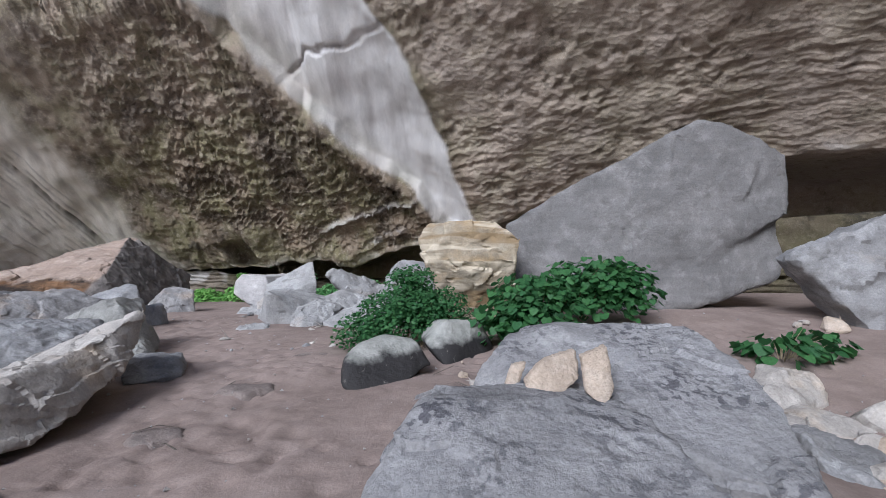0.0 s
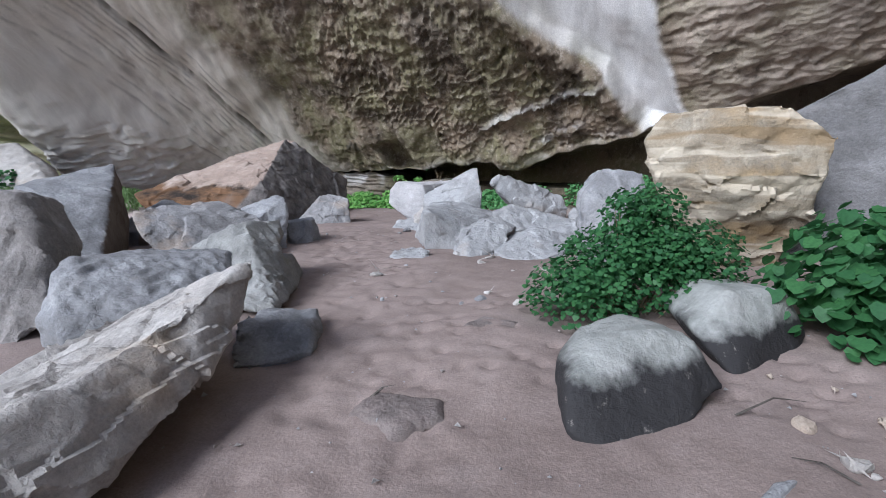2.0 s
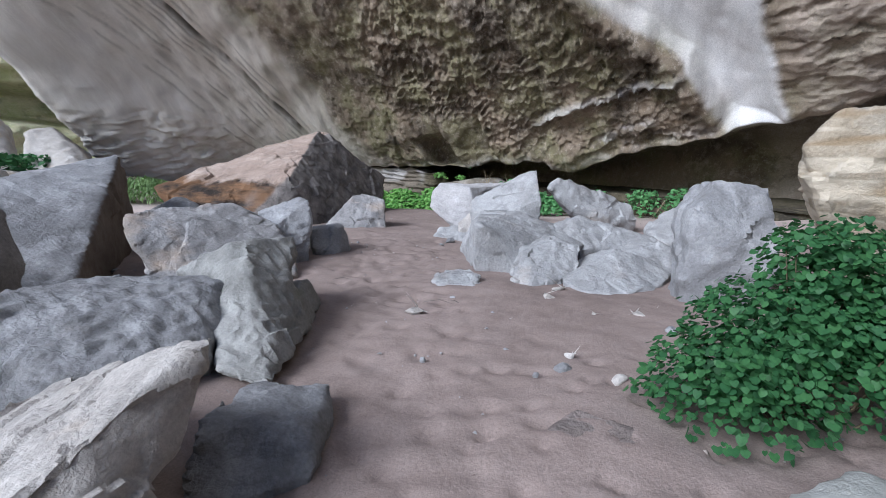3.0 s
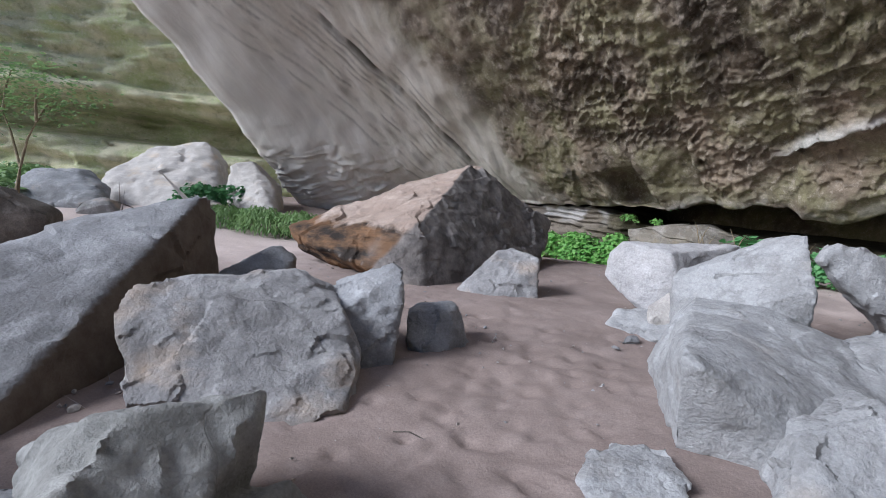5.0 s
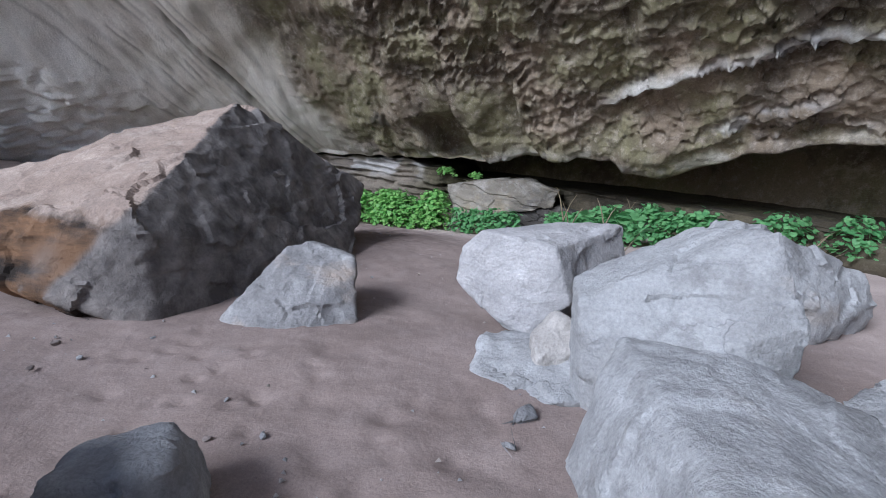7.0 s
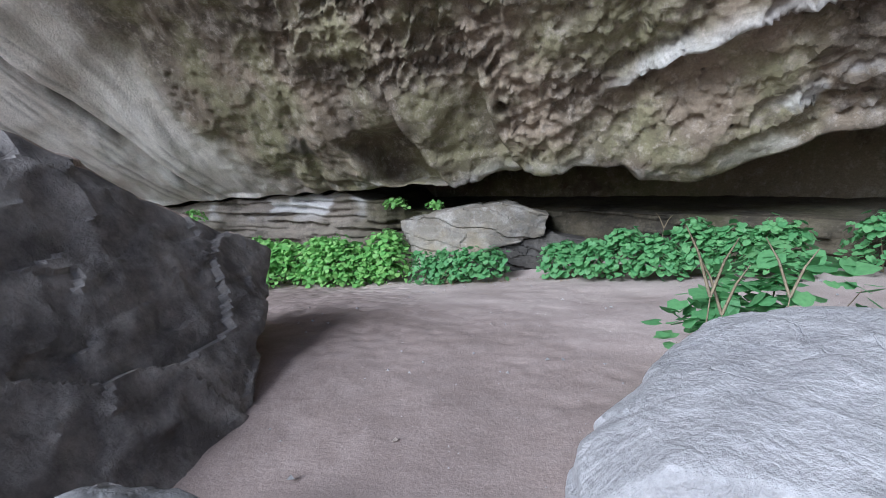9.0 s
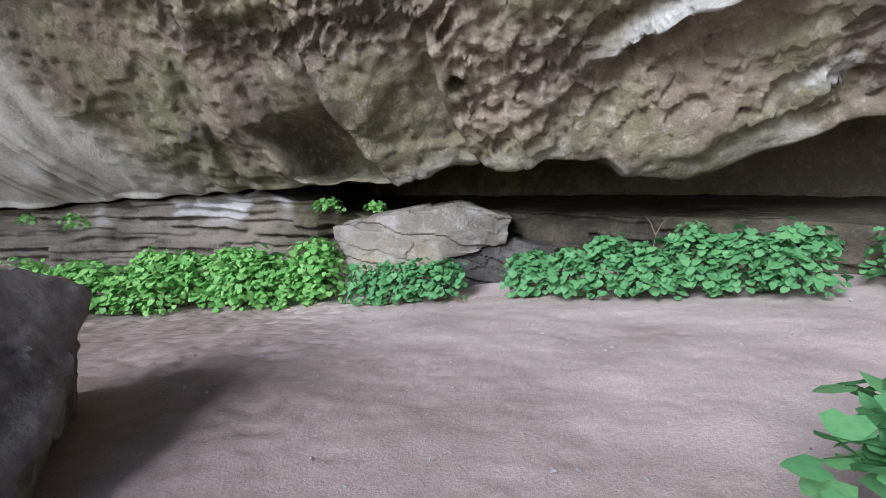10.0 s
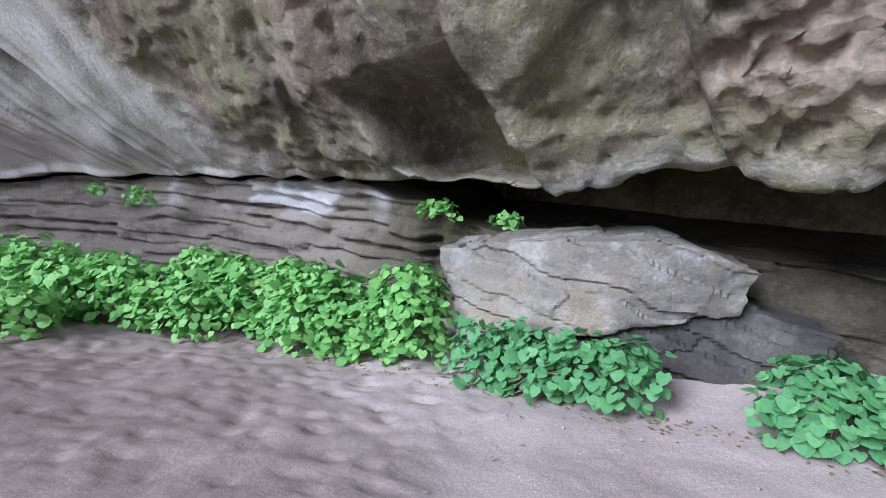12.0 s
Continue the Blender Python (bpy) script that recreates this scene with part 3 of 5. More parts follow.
    # notch with a sharp right edge, crease and stepped plates
    edge1 = x - np.interp(z, [1.3, 1.47, 1.62, 2.0, 2.57, 3.4], [-6.8, -6.95, -7.25, -7.5, -7.8, -8.1]) + 0.04 * vnoise(p2 / 0.2, 91)
    edge2 = x - np.interp(z, [1.7, 1.86, 2.06, 2.6, 3.2, 3.8], [-5.55, -5.92, -6.05, -6.34, -6.4, -6.7]) + 0.04 * vnoise(p2 / 0.2, 94)
    roof = 2.43 + 0.10 * (x + 8.4) + 0.04 * vnoise(p2 / 0.25, 95)
    notch = step(-1.75, -1.25, edge1) * (1 - step(-0.03, 0.03, edge1)) * (1 - step(-0.04, 0.04, z - roof))
    d += 0.05 * chips(p2 / np.array([1.6, 1.0, 0.8]) + 0.2 * fbm(p2 / 0.8, 2, 92)[:, None], 93)[0] * (1 - sheet) * (1 - chute) * step(4.2, 2.6, z)
    deep = 0.95 * notch
    fade = 1 - step(2.7, 3.6, z)
    d += 0.26 * step(-0.03, 0.04, edge1) * (1 - step(0.2, 1.5, edge1)) * fade
    d += 0.34 * step(-0.03, 0.04, edge2) * (1 - step(0.4, 2.6, edge2)) * fade
    d += 0.10 * step(0.05, -0.05, edge1 + 1.3) * step(-2.6, -1.6, edge1) * fade
    shelf = z - (2.02 + 0.05 * vnoise(p2 / 0.3, 96))
    d += 0.09 * step(0.03, -0.03, shelf) * step(0, 0.1, edge1) * (1 - step(-0.1, 0.05, edge2)) * step(1.3, 1.6, z)
    crease = x - (np.interp(z, [1.4, 1.9, 2.44, 3.2], [-10.06, -10.29, -10.1, -10.2]) + 0.07 * vnoise(p2 / 0.25, 60))
    d += 0.07 * step(0.02, -0.03, crease) * step(-3.0, -0.1, crease) * band(z, 1.3, 3.1, 0.2)
    # round hole
    d -= 0.32 * step(0.14, 0.06, np.hypot(x + 6.1, (z - 2.68) * 1.38))
    # pale ridges on the right of the hollow
    r1 = z - (2.72 + 0.24 * (x + 4.4) + 0.06 * vnoise(p2 / 0.4, 61))
    ridge1 = np.exp(-(r1 / 0.09) ** 2) * band(x, -4.5, -1.0, 0.3)
    r2 = z - (1.75 + 0.36 * (x + 3.7) + 0.10 * vnoise(p2 / 0.3, 62))
    ridge2 = np.exp(-(r2 / 0.13) ** 2) * band(x, -3.6, -1.4, 0.25)
    d += 0.13 * ridge1 + 0.11 * ridge2
    d -= 0.16 * band(x, -4.6, -1.0, 0.4) * step(0.0, -0.1, r1) * step(-0.9, -0.1, r1)
    # dark joints that run down the smooth sheet
    stain = np.zeros(len(x))
    for x0, w, a in ((-14.1, 0.10, 0.16), (-13.75, 0.05, 0.06), (-14.5, 0.05, 0.05), (-15.3, 0.05, 0.05), (-15.9, 0.12, 0.04), (-12.9, 0.22, 0.05), (-16.8, 0.05, 0.05), (-14.28, 0.035, 0.08), (-14.72, 0.04, 0.07), (-14.95, 0.035, 0.05), (-13.45, 0.035, 0.05), (-15.55, 0.035, 0.07), (-16.3, 0.04, 0.05)):
        line = x - (x0 - 0.57 * (z - 2.53) + 0.02 * vnoise(p2 / 0.9, 70))
        d -= (a if a > 0.1 else 0.2 * a) * np.exp(-(line / w) ** 2) * sheet * step(0.6, 1.0, z)
        stain = np.maximum(stain, np.minimum(1, a * 8) * step(-0.5, 0.4, fbm(p2 / np.array([0.3, 0.6, 1.2]), 3, 75)) * np.exp(-(line / (w * 1.3)) ** 2) * sheet * step(0.3, 1.2, z + 0.3 * vnoise(p2 / 0.5, 73)))
    spot = np.hypot((x + 10.22) / 0.34, (z - 2.31) / 0.2)
    stain = np.maximum(stain, 0.75 * step(1.1, 0.5, spot + 0.6 * fbm(p2 / 0.18, 3, 74)))
    # crumbled foot at the left corner
    foot = step(-16.0, -18.5, x) * step(4.0, 1.5, z)
    d += foot * (0.24 * chips(p2 / 0.55, 71)[0] + 0.09 * chips(p2 / 0.2, 72)[0])
    d -= 0.13 * band(z - 0.2 * (x + 5) + 0.15 * vnoise(p2 / 0.4, 97), 6.9, 7.0, 0.03) * chute
    edge = np.exp(-(V / 0.22) ** 2) * step(-14, -12.5, x)
    d += (0.03 - 0.06 * np.abs(fbm(p2 / 0.5, 3, 101)) + 0.012 * fbm(p2 / 0.11, 3, 102)) * (1 - 0.9 * chute) * (1 - 0.7 * sheet) * (1 - 0.6 * honey)
    s1, s2, scell = worley2(wx / 0.16, wz / 0.14, 19)
    d -= 0.05 * (scell > 0.72) * np.clip(1 - s1 / 0.42, 0, 1) ** 0.5 * (1 - chute) * (1 - sheet) * step(-0.2, 0.3, fbm(p2 / 1.2, 2, 103))
    d += edge * (0.05 * fbm(p2 / 0.35, 3, 81) + 0.08 * chips(p2 / np.array([0.9, 0.5, 0.5]), 82)[0])
    p2 = p2 + n[None, :] * (d * np.maximum(on, 0.25 * (under < 0.2)))[:, None]
    p2[:, 1] += deep * on
    p2[:, 0] += 0.02 * fbm(p2 / 0.3, 2, 90)
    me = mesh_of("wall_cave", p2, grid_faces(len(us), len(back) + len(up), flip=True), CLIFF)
    pale = np.clip(chute * (0.5 + 0.5 * step(0.05, 0.4, across)) + 0.45 * ridge1 + 0.5 * ridge2 * step(-0.2, 0.3, fbm(p2 / 0.35, 2, 98)) + 0.55 * foot, 0, 1)
    pale = np.maximum(pale, 0.12 * sheet * step(-10.8, -13.0, x) * step(4.0, 2.0, z))
    # far-left sheet paled in place of light from the open side
    pale = np.maximum(pale, 0.3 * sheet * step(-14.0, -18.0, x + 0.57 * (z - 2.5)))
    rim = np.exp(-((V - 0.12) / 0.12) ** 2) * step(0.0, 0.35, fbm(p2 / 0.45, 3, 104)) * step(-12, -9, x)
    pale = np.maximum(pale, 0.22 * rim)
    pale = pale * step(-0.3, 0.0, V)
    float_layer(me, "pale", pale)
    float_layer(me, "sheet", np.clip(sheet * 0.9, 0, 1))
    float_layer(me, "stain", stain)
    float_layer(me, "honey", honey)
    # lighter tan right of the chute; upper wall brightened by colour, not by light
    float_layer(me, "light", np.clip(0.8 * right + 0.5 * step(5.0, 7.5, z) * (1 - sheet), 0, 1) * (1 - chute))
    return tagged(new("wall_cave", me), "overhanging brown sandstone cave wall with honeycomb pits and pale water streak", "cave wall", kind="structure")


cave_wall()


def ledge():
    us, vs = np.arange(-19, 12, 0.06), np.concatenate([np.arange(-1.0, 1.3, 0.025), np.arange(1.3, 3.6, 0.15)])
    U, V = [a.ravel() for a in np.meshgrid(us, vs, indexing="ij")]
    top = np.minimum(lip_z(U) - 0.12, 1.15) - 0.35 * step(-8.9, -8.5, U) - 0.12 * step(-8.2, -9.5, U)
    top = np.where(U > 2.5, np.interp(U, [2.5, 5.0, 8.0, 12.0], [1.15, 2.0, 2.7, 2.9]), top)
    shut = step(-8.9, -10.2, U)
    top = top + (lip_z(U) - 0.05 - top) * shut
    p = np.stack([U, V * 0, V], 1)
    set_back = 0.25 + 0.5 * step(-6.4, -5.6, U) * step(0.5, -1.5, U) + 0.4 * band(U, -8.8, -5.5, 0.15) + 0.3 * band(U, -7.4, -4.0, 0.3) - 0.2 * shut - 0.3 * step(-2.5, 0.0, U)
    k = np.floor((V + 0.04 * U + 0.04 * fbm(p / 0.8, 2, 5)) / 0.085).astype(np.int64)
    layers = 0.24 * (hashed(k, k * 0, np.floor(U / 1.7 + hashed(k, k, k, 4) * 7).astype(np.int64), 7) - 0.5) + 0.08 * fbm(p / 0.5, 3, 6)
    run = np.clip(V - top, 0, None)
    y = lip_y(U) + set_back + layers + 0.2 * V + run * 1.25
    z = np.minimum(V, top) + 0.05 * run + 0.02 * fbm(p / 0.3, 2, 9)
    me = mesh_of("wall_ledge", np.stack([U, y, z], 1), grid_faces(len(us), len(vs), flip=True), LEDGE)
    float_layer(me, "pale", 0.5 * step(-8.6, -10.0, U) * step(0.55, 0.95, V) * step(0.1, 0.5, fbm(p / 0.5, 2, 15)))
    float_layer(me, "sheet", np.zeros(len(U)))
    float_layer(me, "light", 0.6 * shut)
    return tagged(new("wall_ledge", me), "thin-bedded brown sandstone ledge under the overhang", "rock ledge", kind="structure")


ledge()


def far_wall():
    us, vs = np.arange(-6, 30, 0.17), np.arange(-1, 20, 0.1)
    U, V = [a.ravel() for a in np.meshgrid(us, vs, indexing="ij")]
    a = np.array([-36.0, 6.0])
    along, out = np.array([0.42, 0.907]), np.array([0.907, -0.42])
    p = np.stack([U, V * 0, V], 1)
    off = 1.2 * fbm(p / 7.0, 3, 3) + 0.35 * fbm(p / np.array([3.0, 1, 0.8]), 4, 4)
    off += -0.10 * V + 0.30 * fbm(p / np.array([1.6, 1, 0.5]), 4, 6) - 0.35 * np.abs(fbm(p / np.array([3.0, 1, 1.6]), 3, 7)) + 0.25 * chips(p / np.array([1.5, 1.0, 0.6]), 8)[0] - 3.6 * band(V + 0.08 * U, 4.0, 5.6, 0.35) + 0.8 * band(V + 0.05 * U, 6.0, 6.7, 0.2)
    q = a[None, :] + along[None, :] * U[:, None] + out[None, :] * off[:, None]
    me = mesh_of("wall_far", np.stack([q[:, 0], q[:, 1], V], 1), grid_faces(len(us), len(vs), flip=True), FAR_CLIFF)
    float_layer(me, "pale", np.zeros(len(U)))
    float_layer(me, "sheet", np.zeros(len(U)))
    return tagged(new("wall_far", me), "yellow-green mossy sandstone alcove wall beyond the corner", "cliff", kind="structure")


far_wall()


def blocking_wall():
    """Unseen wall added to block sky light on the side away from the open canyon."""
    us, vs = np.arange(0, 1.001, 0.012), np.arange(-1, 17, 0.35)
    U, V = [a.ravel() for a in np.meshgrid(us, vs, indexing="ij")]
    a = radians(50) - U * radians(140)
    p = np.stack([5.0 + 11.5 * np.cos(a), -1.0 + 15.0 * np.sin(a), V], 1)
    off = 0.7 * fbm(p / 4.0, 3, 3) + 0.2 * fbm(p / 1.0, 3, 4) - 0.35 * np.clip(V, 0, None)
    p[:, 0] += off * np.cos(a)
    p[:, 1] += off * np.sin(a)
    me = mesh_of("wall_blocker", p, grid_faces(len(us), len(vs)), CLIFF)
    for layer in ("pale", "sheet", "stain", "honey"):
        float_layer(me, layer, np.zeros(len(U)))
    return tagged(new("wall_blocker", me), "plain brown sandstone wall out of view, added to block sky light", "cave wall", kind="structure")


blocking_wall()

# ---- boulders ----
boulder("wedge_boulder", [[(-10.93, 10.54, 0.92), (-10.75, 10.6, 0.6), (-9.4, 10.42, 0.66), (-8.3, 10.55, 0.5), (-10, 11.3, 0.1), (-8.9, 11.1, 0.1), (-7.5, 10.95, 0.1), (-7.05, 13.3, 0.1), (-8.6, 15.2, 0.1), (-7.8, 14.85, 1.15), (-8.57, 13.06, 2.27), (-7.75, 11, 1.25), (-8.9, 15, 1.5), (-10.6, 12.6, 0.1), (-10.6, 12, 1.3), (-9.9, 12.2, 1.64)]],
        PINK_SHADED, "large wedge-shaped pink sandstone boulder with dark shaded face on sand", salt=1, cell=0.032, rough=1.0, soften=4, sink=False)
boulder("leaning_slab", [[(1.08, 8.58, 2.22), (2.17, 8.46, 2.88), (4.47, 8.22, 4.02), (4.86, 8.22, 3.98), (5.5, 8.28, 3.75), (6.01, 8.33, 3.4), (6.15, 8.36, 2.65), (6.05, 8.3, 2.35), (4.9, 8.2, 2.1), (4.2, 8.22, 1.75), (3.3, 8.24, 0.9), (1.16, 8.54, 0.55), (1.52, 10.15, 2.22), (4.4, 9.84, 3.75), (5.71, 9.93, 3.27), (5.86, 9.96, 2.5), (4.44, 9.85, 1.2), (1.59, 10.11, 0.8)],
          [(2.8, 8.3, 1.6), (4.24, 8.35, 2.2), (5.95, 8.55, 2.5), (6.1, 8.5, 1.5), (5.9, 8.42, 1.2), (5.09, 8.3, 0.95), (4.27, 8.1, 0.72), (3, 8.2, 0.6), (3.5, 9.5, 1.6), (5.7, 9.6, 2.3), (5.8, 9.5, 1.3), (4.6, 9.4, 0.6), (3.4, 9.4, 0.5)]],
        SLAB, "huge smooth grey sandstone slab leaning against the cave wall", salt=2, cell=0.05, rough=0.6, soften=3, sink=False)
boulder("tilted_slab", [[(-3.09, 2.4, 0.5), (-2.86, 2.84, 0.62), (-2.9, 3.35, 0.68), (-2.95, 4.17, 0.86), (-3, 4.85, 1.02), (-3.09, 2.39, 0.32), (-2.72, 2.75, 0.29), (-2.62, 3.3, 0.34), (-2.72, 4.01, 0.5), (-2.88, 4.61, 0.7), (-4.2, 2.5, 0.1), (-4.2, 2.95, 0.16), (-4.25, 3.5, 0.24), (-4.3, 4.32, 0.4), (-4.3, 4.97, 0.5), (-3.9, 2.6, -0.1), (-3.8, 3.4, -0.05), (-3.8, 4.1, 0.05), (-3.8, 4.8, 0.2)]],
        PALE, "pale tilted sandstone slab with flaked broken edge", salt=3, cell=0.022, rough=0.9, strata=0.03, sink=False)
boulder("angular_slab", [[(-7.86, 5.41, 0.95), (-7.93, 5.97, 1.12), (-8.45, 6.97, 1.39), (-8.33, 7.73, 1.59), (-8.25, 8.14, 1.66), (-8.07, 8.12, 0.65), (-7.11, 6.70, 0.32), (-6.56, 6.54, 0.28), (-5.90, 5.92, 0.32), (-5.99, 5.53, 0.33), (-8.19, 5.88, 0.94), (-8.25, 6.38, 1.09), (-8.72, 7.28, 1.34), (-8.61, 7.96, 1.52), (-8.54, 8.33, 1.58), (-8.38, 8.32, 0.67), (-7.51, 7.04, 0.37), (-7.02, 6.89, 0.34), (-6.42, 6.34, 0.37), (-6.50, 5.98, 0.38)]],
        GREY_SHADED, "large angular grey sandstone slab with sharp top edge", salt=4, cell=0.045, rough=0.6)
boulder("lichen_boulder", [[(0.14, 3.33, 0.58), (0.44, 3.72, 0.88), (1.18, 3.92, 0.98), (1.96, 3.82, 0.98), (2.05, 3.33, 0.79), (2.04, 2.83, 0.63), (1.73, 2.14, 0.39), (0.97, 2.63, 0.61), (0.4, 2.93, 0.63), (0.35, 4.1, 0.61), (0.59, 4.41, 0.85), (1.19, 4.57, 0.93), (1.81, 4.49, 0.93), (1.88, 4.1, 0.78), (1.87, 3.7, 0.65), (1.63, 3.15, 0.46), (1.02, 3.54, 0.63), (0.56, 3.78, 0.65)]],
        LICHEN, "broad grey boulder spotted with dark lichen", salt=5, cell=0.024, rough=0.6)
boulder("lichen_boulder", [[(-0.38, 1.78, 0.56), (-0.12, 2.37, 0.79), (0.64, 2.53, 0.77), (1.06, 2.48, 0.69), (1.11, 1.78, 0.56), (0.18, 1.39, 0.45), (0.69, 1.44, 0.41), (-0.3, 2.3, 0.56), (-0.06, 2.83, 0.77), (0.62, 2.97, 0.75), (1, 2.93, 0.68), (1.04, 2.3, 0.56), (0.21, 1.95, 0.47), (0.67, 1.99, 0.43)]],
        LICHEN, "broad cracked grey boulder with dark lichen spots", salt=6, cell=0.022, rough=0.7)
boulder("river_boulder", [[(-0.96, 4.54, 0.28), (-0.97, 4.68, 0.5), (-0.83, 4.97, 0.64), (-0.54, 5.2, 0.71), (-0.27, 5.28, 0.64), (-0.11, 5.19, 0.38), (-0.38, 4.75, 0.25), (-0.73, 4.5, 0.21), (-1.06, 5.08, 0.31), (-1.07, 5.19, 0.49), (-0.96, 5.42, 0.6), (-0.72, 5.61, 0.66), (-0.51, 5.67, 0.6), (-0.38, 5.6, 0.39), (-0.6, 5.25, 0.29), (-0.88, 5.05, 0.26)]],
        SOOT, "rounded grey boulder with black crusted base", salt=7, cell=0.025, rough=0.5, soften=12, facet=0.2, sink=False)
boulder("river_boulder", [[(-0.23, 5.82, 0.53), (0.02, 5.96, 0.78), (0.48, 6.23, 0.75), (0.7, 6.35, 0.39), (0.55, 6.06, 0.24), (0.05, 5.55, 0.24), (-0.34, 6.42, 0.52), (-0.14, 6.53, 0.72), (0.23, 6.75, 0.7), (0.4, 6.84, 0.41), (0.28, 6.61, 0.29), (-0.12, 6.2, 0.29)]],
        SOOT, "rounded grey boulder with black crusted base", salt=8, cell=0.025, rough=0.5, soften=12, facet=0.2, sink=False)
boulder("yellow_boulder", [[(-0.4, 7.99, 1.88), (-0.23, 7.9, 2.15), (0.8, 7.8, 2.25), (1.3, 7.79, 1.9), (1.2, 7.72, 1.55), (0.4, 7.62, 1.5), (-0.3, 7.85, 1.5), (-0.18, 8.86, 1.8), (0.72, 8.77, 2.06), (1.1, 8.71, 1.76), (1.1, 8.4, 0.9), (0.6, 8.4, 0.7), (0.05, 8.4, 0.95), (0.5, 8.9, 0.7)]],
        YELLOW, "yellow banded sandstone boulder beside the leaning slab", salt=9, cell=0.035, rough=1.1, facet=0.7, soften=3)
boulder("boulder", [[(-1.05, 8.87, 0.94), (-1.01, 8.95, 1.27), (-0.8, 9.31, 1.59), (-0.31, 9.47, 1.52), (-0.13, 9.24, 1.07), (-0.18, 9.03, 0.7), (-1.16, 9.49, 0.99), (-1.13, 9.55, 1.25), (-0.96, 9.84, 1.51), (-0.57, 9.97, 1.45), (-0.43, 9.78, 1.09), (-0.47, 9.62, 0.8)]],
        GREY, "grey rounded boulder behind a green bush", salt=10)
boulder("block_boulder", [[(-6.45, 6.81, 0.88), (-6.67, 7.04, 1.01), (-6.54, 7.79, 1.02), (-6.32, 8.18, 1.05), (-5.78, 8.29, 0.88), (-5.21, 8.08, 0.47), (-5.04, 7.78, 0.3), (-5.23, 7.41, 0.25), (-5.82, 6.75, 0.23), (-6.74, 7.26, 0.85), (-6.92, 7.46, 0.96), (-6.81, 8.09, 0.97), (-6.63, 8.43, 0.99), (-6.17, 8.52, 0.85), (-5.68, 8.34, 0.5), (-5.54, 8.09, 0.36), (-5.7, 7.77, 0.31), (-6.2, 7.21, 0.3)]],
        GREY_WARM, "big blocky grey boulder with tan broken face", salt=11, cell=0.022, soften=3, rough=0.85)
boulder("block_boulder", [[(-6.51, 8.34, 0.73), (-6.18, 8.63, 0.92), (-5.86, 8.91, 1.12), (-5.64, 8.84, 1.09), (-5.54, 8.74, 0.82), (-5.49, 8.64, 0.32), (-5.62, 8.36, 0.29), (-5.89, 8.24, 0.74), (-6.62, 8.64, 0.74), (-6.36, 8.87, 0.89), (-6.10, 9.10, 1.05), (-5.92, 9.04, 1.03), (-5.85, 8.96, 0.81), (-5.80, 8.88, 0.41), (-5.91, 8.65, 0.38), (-6.13, 8.56, 0.74)]],
        GREY, "upright grey block of broken sandstone", salt=12, cell=0.022)
boulder("block_boulder", [[(-5.83, 9.07, 0.64), (-5.50, 9.40, 0.71), (-5.46, 9.48, 0.54), (-5.44, 9.57, 0.32), (-5.40, 9.24, 0.30), (-5.56, 8.99, 0.32), (-5.69, 8.95, 0.44), (-6.03, 9.34, 0.61), (-5.75, 9.63, 0.67), (-5.72, 9.69, 0.53), (-5.70, 9.78, 0.34), (-5.67, 9.49, 0.33), (-5.81, 9.27, 0.34), (-5.92, 9.25, 0.44)]],
        GREY, "small grey block half sunk in sand", salt=13, cell=0.025)
boulder("pointed_boulder", [[(-7.1, 11.16, 0.3), (-6.85, 11.73, 0.89), (-6.7, 11.91, 0.93), (-6.21, 11.96, 0.85), (-6.01, 11.67, 0.28), (-6.33, 11.21, 0.26), (-6.72, 11.13, 0.26), (-7.11, 11.74, 0.37), (-6.94, 12.14, 0.78), (-6.83, 12.27, 0.81), (-6.49, 12.3, 0.76), (-6.35, 12.1, 0.36), (-6.57, 11.78, 0.34), (-6.85, 11.72, 0.34)]],
        GREY_WARM, "small pointed grey boulder with orange underside on sand", salt=14, cell=0.025)
boulder("spire_rock", [[(-4.5, 6.35, 1), (-4.4, 6.55, 1.03), (-4.34, 6.98, 0.99), (-4.25, 6.9, 0.82), (-4.12, 6.5, 0.74), (-4.15, 6.1, 0.72), (-4.9, 6.2, 0.75), (-4.95, 6.9, 0.7), (-4.75, 7.1, 0.75), (-4.55, 6.9, 0.3), (-4.4, 6.3, 0.3), (-4.9, 6.3, 0.3)],
          [(-4.15, 6.75, 0.64), (-4.25, 7, 0.6), (-4.22, 7.17, 0.32), (-3.88, 6.55, 0.3), (-3.95, 6.45, 0.56), (-4.4, 7.1, 0.45), (-4.5, 6.6, 0.5), (-3.72, 6.2, 0.35)],
          [(-4.42, 6.45, 1.02), (-4.2, 6.25, 0.92), (-3.6, 6.05, 0.38), (-3.4, 5.55, 0.35), (-3.75, 5.5, 0.4), (-4.1, 5.8, 0.6), (-3.85, 6.5, 0.35), (-4.2, 6.7, 0.8), (-4.3, 5.9, 0.3)]],
        MOSSY, "upright fluted grey rock with a mossy crest beside the path", salt=15, cell=0.022, rough=0.5, soften=3, facet=0.4, flute=0.035, sink=False)
boulder("pitted_boulder", [[(-4.79, 4.59, 0.51), (-4.86, 4.85, 0.89), (-4.8, 5.09, 0.88), (-4.2, 5.82, 0.75), (-3.9, 5.57, 0.53), (-3.94, 4.99, 0.4), (-4.42, 4.48, 0.4), (-5, 5.29, 0.52), (-5.06, 5.53, 0.86), (-5, 5.74, 0.85), (-4.46, 6.4, 0.74), (-4.19, 6.18, 0.54), (-4.23, 5.65, 0.42), (-4.66, 5.19, 0.42)]],
        GREY, "low weathered grey boulder with hollows", salt=16, cell=0.03, soften=6, rough=0.9, facet=0.2, flute=0.04)
